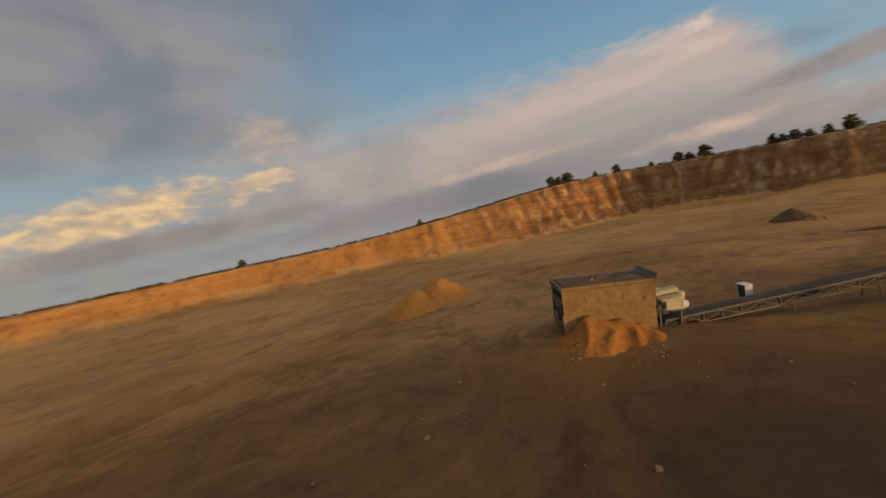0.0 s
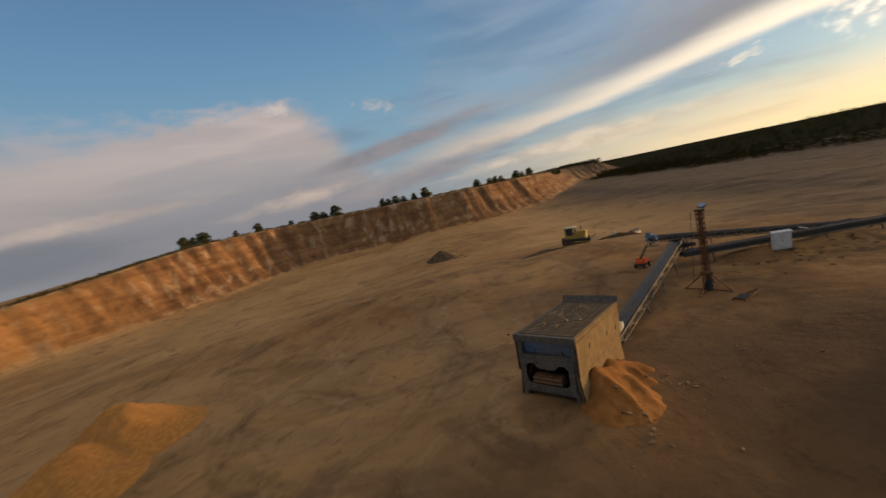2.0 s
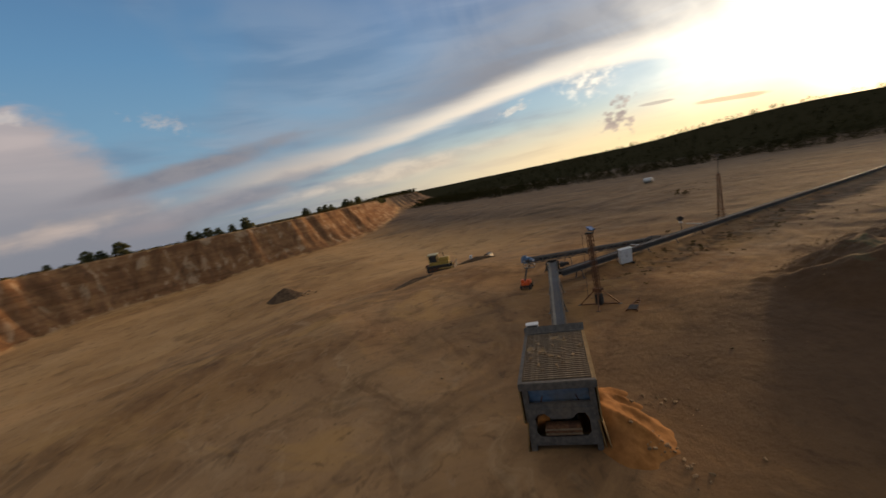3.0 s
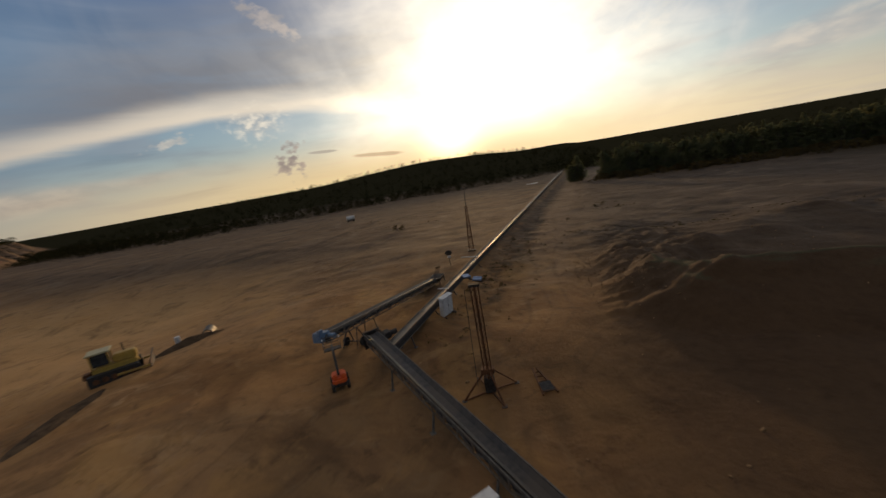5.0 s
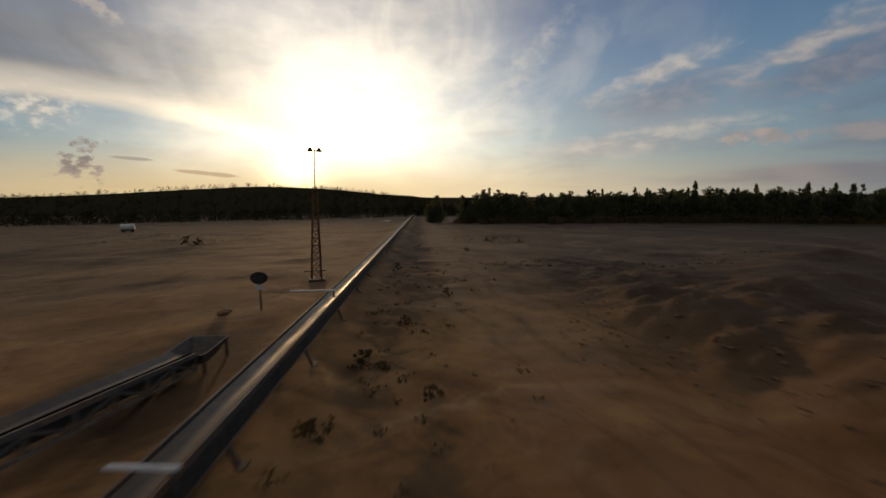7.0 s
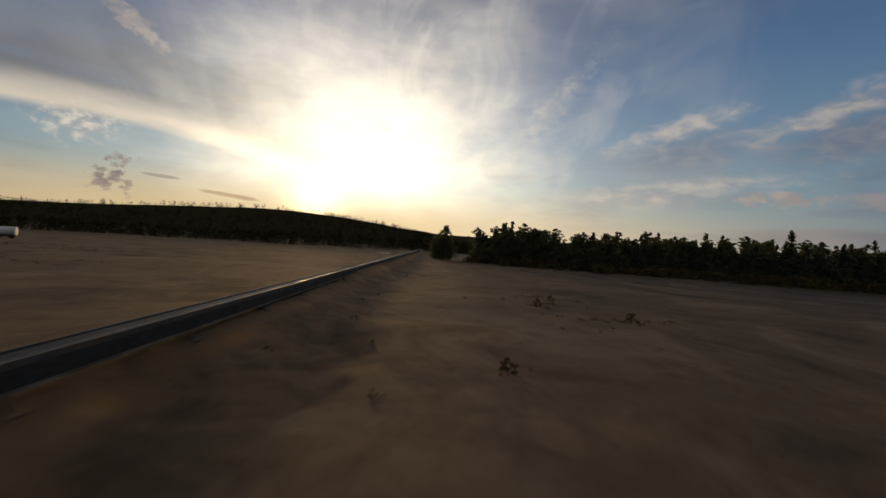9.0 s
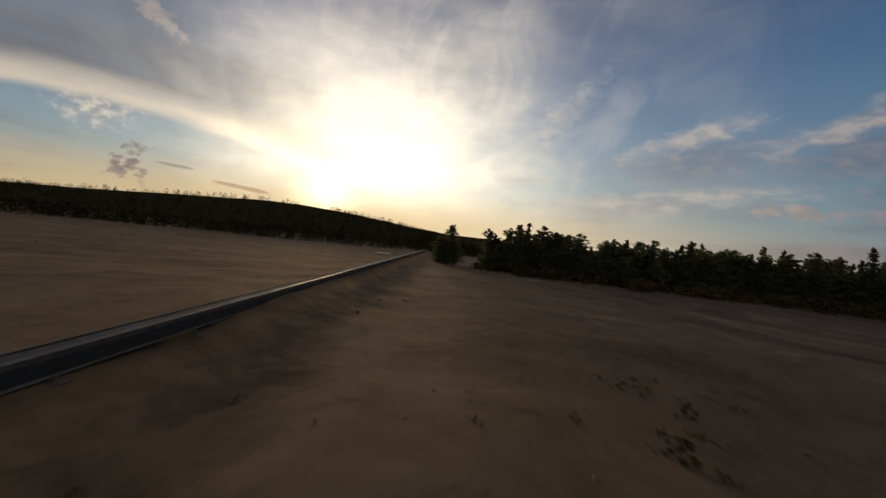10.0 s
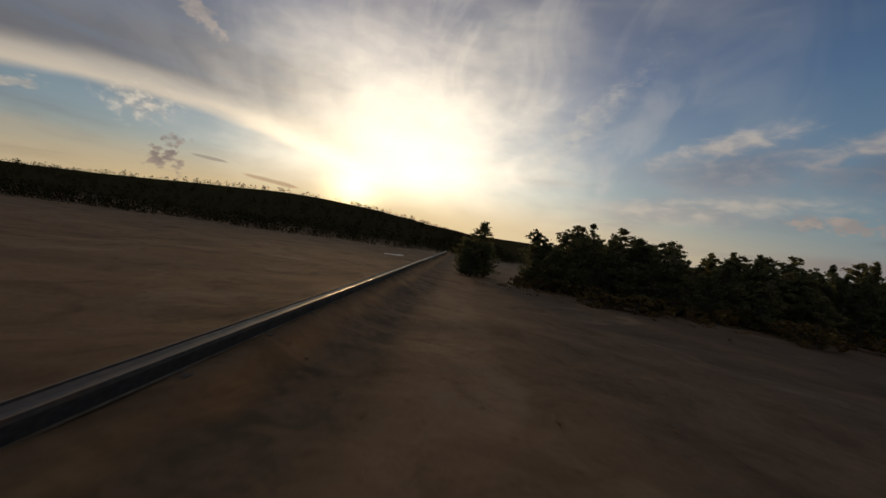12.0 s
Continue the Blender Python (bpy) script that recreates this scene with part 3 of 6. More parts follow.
def ground_height(x, y):
    x, y = np.asarray(x, float), np.asarray(y, float)
    z = -0.25 - 0.041 * np.clip(y, 0, 420)
    z = z - 0.45 * step(np.hypot(x - 23, y + 20), 6, 18) * (1 - step(y, 20, 50))
    z = z - 4.6 * step(-x, 8, 65) * (1 - step(y, 10, 90)) * (1 - 0.8 * step(-y, 30, 100))
    z = z - 0.095 * np.clip(-y - 24, 0, 75) * (1 - 0.3 * step(x, 30, 90))
    z = z + 0.25 * fractal(x, y, 22, 3, 1) * step(np.hypot(x - 10, y + 5), 6, 30) + (0.13 + 0.08 * step(y, 0, 30)) * fractal(x, y, 4.5, 4, 2) + 0.30 * (np.abs(fractal(x * 0.8 + 0.6 * y, y * 0.8 - 0.6 * x, 13, 3, 51)) - 0.25) * step(np.hypot(x - 20, y + 15), 8, 25)
    for hx, hy, r, h, p in HEAPS:
        d = np.hypot(x - hx, y - hy) / r * (1 + 0.22 * fractal(x, y, r * 0.6, 3, 5))
        z = z + h * np.clip(1 - d, 0, 1) ** p * (1 + 0.15 * fractal(x, y, 2.2, 3, 8))
    # long bank of dark spoil, crest running east
    t = np.clip((x - 26.0) / 40.0, 0, 1)
    d = np.hypot(x - 26.0 - 40.0 * t, y - 10.5 - 3.0 * t) * (1 + 0.14 * fractal(x, y, 6.0, 3, 31))
    z = z + (3.3 + 0.35 * fractal(x, y, 5.0, 3, 32)) * np.clip(1 - d / (8.0 + 2.0 * t), 0, 1) ** 1.12
    # raised loading pad at the hopper
    z = z + 1.0 * np.exp(-(((x - 23.6) / 5.2) ** 2 + ((y + 22.0) / 5.2) ** 2))
    # rough spoil bank east of the trunk conveyor, low berm under it
    bank = step(x, 15, 24) * (1 - step(x, 60, 85)) * step(y, -8, 12) * (1 - step(y, 48, 70))
    z = z + bank * (0.42 * fractal(x, y, 5.5, 4, 21) + 0.28 * np.abs(fractal(x, y, 2.6, 3, 22)))
    lane = 2.0 - 0.0055 * (y + 0.9)
    z = z + (0.62 + 0.55 * step(y, 50, 130)) * np.exp(-((x - lane) / (1.7 + 0.9 * step(y, 50, 130))) ** 2) * step(y, 1, 6)
    # trampled, hummocky verge and a lumpy spoil fringe
    verge = np.exp(-((x - 5.6) / 2.6) ** 2) * step(y, 0, 6) * (1 - step(y, 60, 100))
    fringe = step(x, 16, 19) * (1 - step(x, 24, 34)) * step(y, 4, 9) * (1 - step(y, 36, 52))
    z = z + 0.34 * verge * fractal(x, y, 2.0, 4, 41) + fringe * (0.8 * np.abs(fractal(x, y, 1.7, 4, 42)) + 0.55 * fractal(x, y, 3.4, 3, 43))
    # rolling rise of the wooded hills to the north
    far = np.hypot(x, y - 60)
    north = step(y, 330, 800) * step(-x, -100, 150)
    z = z + north * (26 + 5 * fractal(x, y, 260, 3, 4))
    z = z + 17 * np.exp(-(((x + 300) / 190) ** 2 + ((y - 800) / 200) ** 2))
    east = step(x, 90, 400) * step(y, -120, 200)
    z = z - 4 * east
    # quarry face with gullies and fans
    d, run = face_distance(x, y)
    rim = 2.2 + 10.0 * step(run, 1520, 1680) + 0.5 * fractal(x, y, 60, 3, 13)
    worn = 0.12 + 0.88 * step(run, 1540, 1650)
    rib = fractal(run, run * 0 + 3.1, 13.0, 3, 11)
    rib2 = fractal(run + 0.25 * d, d * 0.35, 5.5, 3, 12)
    w = d + 2.6 * rib + 1.6 * worn * rib2 * step(d, -8, 2) + (2.1 - 0.9 * step(run, 1680, 1740) + 1.2 * fractal(run, run * 0 + 8.0, 40.0, 2, 14)) * worn * (np.abs(np.sin(run * 0.42 + 2.2 * rib + 1.2 * rib2)) - 0.3) * step(d, -6, 3)
    up = np.clip((w + 2.0) / 15.0, 0, 1)
    up = np.where(up < 0.42, 0.62 * up ** 1.4 / 0.42 ** 0.4, 0.2604 + (up - 0.42) * 0.7396 / 0.58)
    land = rim - 0.06 * np.clip(d - 16, 0, 5000) * (1 - step(y, -30, 70))
    return z * (1 - up) + land * up


def ground_lines(parts):
    """Grid lines: (from, to, step) stretches, then growing steps out to the far land."""
    out = []
    for a, b, s in parts:
        out += list(np.arange(a, b, s))
    lo, hi, s = parts[0][0], parts[-1][1], parts[-1][2]
    low, high, k = [], [hi], parts[0][2]
    while lo > -4600:
        k *= 1.13
        lo -= k
        low.append(lo)
    k = s
    while high[-1] < 4600:
        k *= 1.13
        high.append(high[-1] + k)
    return np.array(low[::-1] + out + high)


def build_ground():
    gx = ground_lines([(-200, -60, 1.5), (-60, 0, 0.8), (0, 28, 0.32), (28, 75, 0.8)])
    gy = ground_lines([(-200, -62, 1.5), (-62, -2, 0.8), (-2, 62, 0.36), (62, 150, 0.8), (150, 260, 1.6)])
    X, Y = np.meshgrid(gx, gy)
    Z = ground_height(X, Y)
    nx, ny = len(gx), len(gy)
    verts = np.stack([X.ravel(), Y.ravel(), Z.ravel()], 1)
    i = (np.arange(ny - 1)[:, None] * nx + np.arange(nx - 1)[None, :]).ravel()
    quads = np.stack([i, i + 1, i + nx + 1, i + nx], 1)
    me = bpy.data.meshes.new("ground")
    me.vertices.add(len(verts))
    me.vertices.foreach_set("co", verts.ravel())
    me.loops.add(quads.size)
    me.loops.foreach_set("vertex_index", quads.ravel())
    me.polygons.add(len(quads))
    me.polygons.foreach_set("loop_start", np.arange(0, quads.size, 4))
    me.polygons.foreach_set("use_smooth", np.ones(len(quads), bool))
    me.update()
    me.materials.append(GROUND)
    tagged(new("ground", me), "rutted orange-brown sand floor and eroded face of a quarry", "ground", kind="structure")


build_ground()


def gz(x, y):
    return float(ground_height(np.array([x]), np.array([y]))[0])


# ---------------------------------------------------------------- mesh helpers
def part(name, bm, mat, parent=None, label="", smooth=False):
    me = bpy.data.meshes.new(name)
    bm.to_mesh(me)
    bm.free()
    me.materials.append(mat)
    if smooth:
        for p in me.polygons:
            p.use_smooth = True
    ob = new(name, me)
    ob.parent = parent
    if label:
        ob["label"] = label
    return ob


def again(ob, m, parent):
    """A further part on the same mesh."""
    o = new(ob.name.split(".")[0], ob.data)
    o.parent = parent
    o.matrix_basis = m
    return o


def thing(name, m, label, category, group="", kind=""):
    ob = new(name)
    ob.empty_display_size = 0.3
    ob.matrix_world = m
    return tagged(ob, label, category, group, kind)


def box(bm, size, at=(0, 0, 0), turn=None, bevel=0.0):
    m = Matrix.Translation(at) @ (turn.to_4x4() if turn else Matrix.Identity(4)) @ Matrix.Diagonal((*size, 1))
    r = bmesh.ops.create_cube(bm, size=1.0, matrix=m)
    if bevel:
        e = list({e for v in r["verts"] for e in v.link_edges})
        bmesh.ops.bevel(bm, geom=e, offset=bevel, segments=2, affect="EDGES")
    return bm


def beam(bm, a, b, w, h=None):
    """A bar of w by h from a to b."""
    a, b = Vector(a), Vector(b)
    d = b - a
    turn = d.to_track_quat("Z", "X").to_matrix()
    return box(bm, (w, h or w, d.length), (a + b) / 2, turn)


def rod(bm, a, b, r, r2=None, n=10):
    a, b = Vector(a), Vector(b)
    d = b - a
    m = Matrix.Translation((a + b) / 2) @ d.to_track_quat("Z", "X").to_matrix().to_4x4()
    bmesh.ops.create_cone(bm, cap_ends=True, segments=n, radius1=r, radius2=r if r2 is None else r2, depth=d.length, matrix=m)
    return bm


def B():
    return bmesh.new()


# ---------------------------------------------------------------- conveyors
def ribbon(length, profile, thick, bay=2.0):
    """A belt along x with the cross-section profile of (y, z) points."""
    bm = B()
    n = max(2, int(length / bay) + 1)
    rows = []
    for k in range(n):
        x = length * k / (n - 1)
        sag = -0.012 * (k % 2)
        rows.append([bm.verts.new((x, y, z + sag)) for y, z in profile] + [bm.verts.new((x, y, z + sag - thick)) for y, z in reversed(profile)])
    m = len(rows[0])
    for r, s in zip(rows, rows[1:]):
        for i in range(m):
            bm.faces.new((r[i], s[i], s[(i + 1) % m], r[(i + 1) % m]))
    bm.faces.new(rows[0])
    bm.faces.new(rows[-1][::-1])
    bmesh.ops.recalc_face_normals(bm, faces=bm.faces)
    return bm


CHORD = material("dusty_sand_coated_steel", (0.15, 0.125, 0.095), (0.25, 0.21, 0.16), 0.85, 0.05, 5.0, 0.15, (0.12, 0.08, 0.05))


def conveyor(label, a, b, w, depth, bay, steel, leg_every, group="", trough=0.15, bar=0.05, closed=False):
    a, b = Vector(a), Vector(b)
    run = b - a
    length = run.length
    ax = run.normalized()
    ay = Vector((0, 0, 1)).cross(ax).normalized()
    az = ax.cross(ay)
    m = Matrix((ax, ay, az)).transposed().to_4x4()
    m.translation = a
    c = thing("belt_conveyor", m, label, "conveyor", group)
    half = w / 2
    part("belt", ribbon(length, [(-half, trough), (-half * 0.45, 0.0), (half * 0.45, 0.0), (half, trough)], 0.02), BELT, c, "worn black rubber belt")
    part("return_belt", ribbon(length, [(-half, -depth * 0.55), (half, -depth * 0.55)], 0.015), BELT, c)
    y = half + 0.09
    side = part("stringer", box(B(), (length, 0.07, 0.16), (length / 2, y, 0.02)), steel, c)
    again(side, Matrix.Translation((0, -2 * y, 0)), c)
    chord = part("lower_chord", box(B(), (length, 0.07, 0.09), (length / 2, y, -depth)), CHORD, c)
    again(chord, Matrix.Translation((0, -2 * y, 0)), c)
    n = max(2, round(length / bay))
    step_x = length / n
    post = part("post", box(B(), (bar + 0.01, 0.06, depth - 0.1), (0, 0, -depth / 2)), steel, c)
    post.matrix_basis = Matrix.Translation((0, y, 0))
    brace = part("brace", beam(B(), (0, 0, -depth + 0.05), (step_x, 0, -0.06), bar), steel, c)
    brace.matrix_basis = Matrix.Translation((0, y, 0))
    flip = Matrix.Rotation(math.pi, 4, "Z")
    for k in range(n + 1):
        for s in (1, -1):
            if k or s < 0:
                again(post, Matrix.Translation((k * step_x, s * y, 0)), c)
            if k < n and (k or s < 0):
                if k % 2 == 0:
                    again(brace, Matrix.Translation((k * step_x, s * y, 0)), c)
                else:
                    again(brace, Matrix.Translation(((k + 1) * step_x, s * y, 0)) @ flip, c)
    # dark skirt plates between belt and lower rail, one in each bay
    # on the open frames they stand in for shade behind the lattice
    skirt = part("skirt_plate", box(B(), (step_x * (0.985 if closed else 0.8), 0.02, depth * (0.8 if closed else 0.5)), (step_x / 2, 0, -depth * (0.5 if closed else 0.42))), DARK, c, "dark skirt plate")
    plate_y = y + 0.045 if closed else y - 0.05
    skirt.matrix_basis = Matrix.Translation((0, plate_y, 0))
    for k in range(n):
        for s in (1, -1):
            if k or s < 0:
                again(skirt, Matrix.Translation((k * step_x, s * plate_y, 0)), c)
    roll = part("idler", rod(B(), (0, -half * 0.5, -0.08), (0, half * 0.5, -0.08), 0.055, n=8), DARK, c)
    roll.matrix_basis = Matrix.Translation((0.6, 0, 0))
    for k in range(1, min(int(length / 1.5), 120)):
        again(roll, Matrix.Translation((0.6 + 1.5 * k, 0, 0)), c)
    for x0, z0 in ((0.0, -depth * 0.28), (length, -depth * 0.28)):
        part("drum", rod(B(), (x0, -half, z0), (x0, half, z0), depth * 0.26 + 0.02, n=18), DARK, c, smooth=False)
    # legs down to the ground
    inv = m.inverted()
    x = leg_every * 0.5
    while x < length - 0.5:
        for s in (1, -1):
            top = m @ Vector((x, s * y, -depth))
            foot = Vector((top.x + ay.x * s * 0.25, top.y + ay.y * s * 0.25, 0))
            foot.z = gz(foot.x, foot.y) - 0.08
            if top.z - foot.z > 0.05:
                bm = beam(B(), inv @ top, inv @ foot, 0.09)
                box(bm, (0.34, 0.30, 0.06), inv @ (foot + Vector((0, 0, 0.07))))
                part("leg", bm, steel, c)
        if (m @ Vector((x, 0, -depth))).z - gz(*(m @ Vector((x, 0, 0))).xy) > 0.5:
            part("leg_tie", beam(B(), (x, -y, -depth - 0.12), (x, y, -depth - 0.12), 0.06), steel, c)
        x += leg_every
    return c, m, length


GREYSTEEL = material("dusty_galvanised_steel", (0.080, 0.075, 0.067), (0.16, 0.147, 0.126), 0.75, 0.15, 4.0, 0.12, (0.20, 0.13, 0.08))
feed, feed_m, feed_len = conveyor("feeder belt conveyor climbing from the hopper on a steel lattice frame", (18.55, -16.6, 0.2), (0.45, -0.45, 1.65), 0.86, 0.62, 1.25, GREYSTEEL, 5.6, "quarry conveyors", bar=0.07)
trunk, trunk_m, trunk_len = conveyor("long straight belt conveyor crossing the sand floor on low frames", (1.95, -0.9, 0.85), (-0.25, 404.0, -13.9), 0.58, 0.52, 3.0, STEEL, 6.0, "quarry conveyors", trough=0.06, closed=True)
side_belt, side_m, side_len = conveyor("short mobile belt conveyor with a blue drive head on a trestle", (-2.4, 20.6, -0.75), (-3.9, -0.9, 1.85), 0.85, 0.55, 1.2, GREYSTEEL, 30.0, "quarry conveyors", bar=0.09)


def feed_head():
    """Hood, hazard plate and side guards at the upper end of the feeder conveyor."""
    g = B()
    for s in (1, -1):
        box(g, (1.7, 0.04, 0.42), (feed_len - 0.5, s * 0.6, 0.0))
    part("side_guard", g, STEEL, feed)
    part("cross_bar", beam(B(), (feed_len + 0.25, -0.72, 0.22), (feed_len + 0.25, 0.72, 0.22), 0.07), GREYSTEEL, feed)
    part("marker_plate", box(B(), (0.30, 0.14, 0.03), (feed_len - 1.1, 0.55, 0.20), bevel=0.01), YELLOW, feed, "bright yellow plate")
    motor = box(B(), (0.75, 0.5, 0.5), (feed_len - 0.3, -1.05, -0.25), bevel=0.06)
    rod(motor, (feed_len - 0.3, -1.3, -0.25), (feed_len - 0.3, -1.85, -0.25), 0.2)
    part("drive_motor", motor, DARK, feed)
    chute = B()
    for s in (1, -1):
        beam(chute, (feed_len + 0.15, s * 0.55, 0.1), (feed_len + 0.05, s * 0.5, -1.0), 0.05, 0.5)
    box(chute, (0.05, 1.1, 1.0), (feed_len + 0.45, 0, -0.35))
    part("discharge_chute", chute, DARK, feed)


feed_head()


def side_head():
    x = side_len
    b = box(B(), (0.95, 1.0, 0.75), (x - 0.15, 0, -0.1), bevel=0.05)
    box(b, (0.5, 0.25, 0.55), (x + 0.35, 0.35, 0.3), bevel=0.04)
    part("drive_head", b, BLUE, side_belt, "faded blue drive housing")
    m = rod(B(), (x - 0.4, 0.55, -0.05), (x - 0.4, 1.15, -0.05), 0.2)
    part("drive_motor", m, BLUE, side_belt)
    inv = side_m.inverted()
    legs = 4.0
    for s in (1, -1):
        for dx in (-0.8, 0.8):
            top = side_m @ Vector((x - legs, s * 0.5, -0.55))
            foot = side_m @ Vector((x - legs + dx, s * 0.75, -0.55))
            foot.z = gz(foot.x, foot.y) - 0.05
            part("trestle_leg", beam(B(), inv @ top, inv @ foot, 0.08), STEEL, side_belt)
    lo = side_m @ Vector((x - legs, 0, -0.55))
    lo.z = gz(lo.x, lo.y) + 0.35
    part("axle", beam(B(), inv @ (lo + Vector((-0.9, 0, 0))), inv @ (lo + Vector((0.9, 0, 0))), 0.1), STEEL, side_belt)
    for s in (1, -1):
        w = lo + Vector((0.85 * s, 0, 0))
        part("wheel", rod(B(), inv @ (w + Vector((-0.11, 0, 0))), inv @ (w + Vector((0.11, 0, 0))), 0.38, n=20), DARK, side_belt, "black rubber wheel")


side_head()


def trunk_bars():
    """Two pale cross tubes over the trunk belt."""
    for y0, xa, xb in ((26.7, -0.3, 2.0), (12.2, 1.3, 2.5)):
        z0 = 1.02 - 0.0364 * y0 + 0.12
        t = thing("cross_tube", pose(xa, y0, z0), "pale steel tube fixed across the long conveyor belt", "tube", "conveyor cross tubes")
        part("tube", rod(B(), (0, 0, 0), (xb - xa, -0.12, 0.0), 0.05), WHITE, t)
        part("bracket", beam(B(), (xb - xa - 0.1, -0.1, -0.45), (xb - xa - 0.1, -0.1, 0.0), 0.07), STEEL, t)


trunk_bars()


def feed_bin():
    """Loading bin over the low end of the side conveyor."""
    t = thing("loading_bin", pose(-2.4, 21.6, gz(-2.4, 21.6), 0, 0, 2), "grey steel loading bin at the low end of the mobile conveyor", "bin")
    bm = B()
    lo = [bm.verts.new((x, y, 0.25)) for x, y in ((-0.45, -0.5), (0.45, -0.5), (0.45, 0.5), (-0.45, 0.5))]
    hi = [bm.verts.new((x, y, 0.85)) for x, y in ((-0.8, -1.1), (0.8, -1.1), (0.8, 1.1), (-0.8, 1.1))]
    hi2 = [bm.verts.new((x, y, 0.85)) for x, y in ((-0.73, -1.03), (0.73, -1.03), (0.73, 1.03), (-0.73, 1.03))]
    lo2 = [bm.verts.new((x, y, 0.3)) for x, y in ((-0.4, -0.45), (0.4, -0.45), (0.4, 0.45), (-0.4, 0.45))]
    for i in range(4):
        j = (i + 1) % 4
        bm.faces.new((lo[i], lo[j], hi[j], hi[i]))
        bm.faces.new((hi[i], hi[j], hi2[j], hi2[i]))
        bm.faces.new((hi2[i], hi2[j], lo2[j], lo2[i]))
        bm.faces.new((lo2[i], lo2[j], lo[j], lo[i]))
    bmesh.ops.recalc_face_normals(bm, faces=bm.faces)
    part("funnel", bm, GREY, t)
    for x in (-0.68, 0.68):
        for y in (-0.95, 0.95):
            part("leg", beam(B(), (x, y, -0.1), (x, y, 0.8), 0.1), STEEL, t)


feed_bin()


# ---------------------------------------------------------------- feed hopper
BAR = material("sand_polished_bar_steel", (0.15, 0.108, 0.066), (0.26, 0.190, 0.115), 0.6, 0.2, 6.0, 0.12, (0.22, 0.15, 0.09))
HOPPER = pose(21.42, -19.45, -0.55, 0, 3.0, 138)
PAD = pose(21.42, -19.45, -0.1, 0, 0, 138)


def lump(seed, size, flat=0.7):
    """A broken clod or stone."""
    rnd = random.Random(seed)
    bm = B()
    bmesh.ops.create_icosphere(bm, subdivisions=2, radius=1.0)
    push = [Vector((rnd.uniform(-1, 1), rnd.uniform(-1, 1), rnd.uniform(-1, 1))).normalized() for _ in range(9)]
    for v in bm.verts:
        d = 1.0
        for p in push:
            d = min(d, 0.62 / max(v.co.normalized().dot(p), 0.5) * 1.0)
        v.co = v.co * (d + rnd.uniform(-0.06, 0.06))
        v.co.z *= flat
    bmesh.ops.scale(bm, vec=(size,) * 3, verts=bm.verts)
    return bm


def stone_meshes():
    out = []
    for k in range(6):
        me = bpy.data.meshes.new("stone")
        bm = lump(k + 40, 1.0)
        bm.to_mesh(me)
        bm.free()
        me.materials.append(STONE)
        out.append(me)
    return out


STONES = stone_meshes()


def stone(x, y, z, size, label, group, rnd, pale=None):
    ob = new("stone", STONES[rnd.randrange(len(STONES))])
    ob.matrix_world = pose(x, y, z, rnd.uniform(-25, 25), rnd.uniform(-25, 25), rnd.uniform(0, 360)) @ Matrix.Diagonal((size, size * rnd.uniform(0.7, 1.1), size * rnd.uniform(0.6, 0.9), 1))
    return tagged(ob, label, "stone", group)


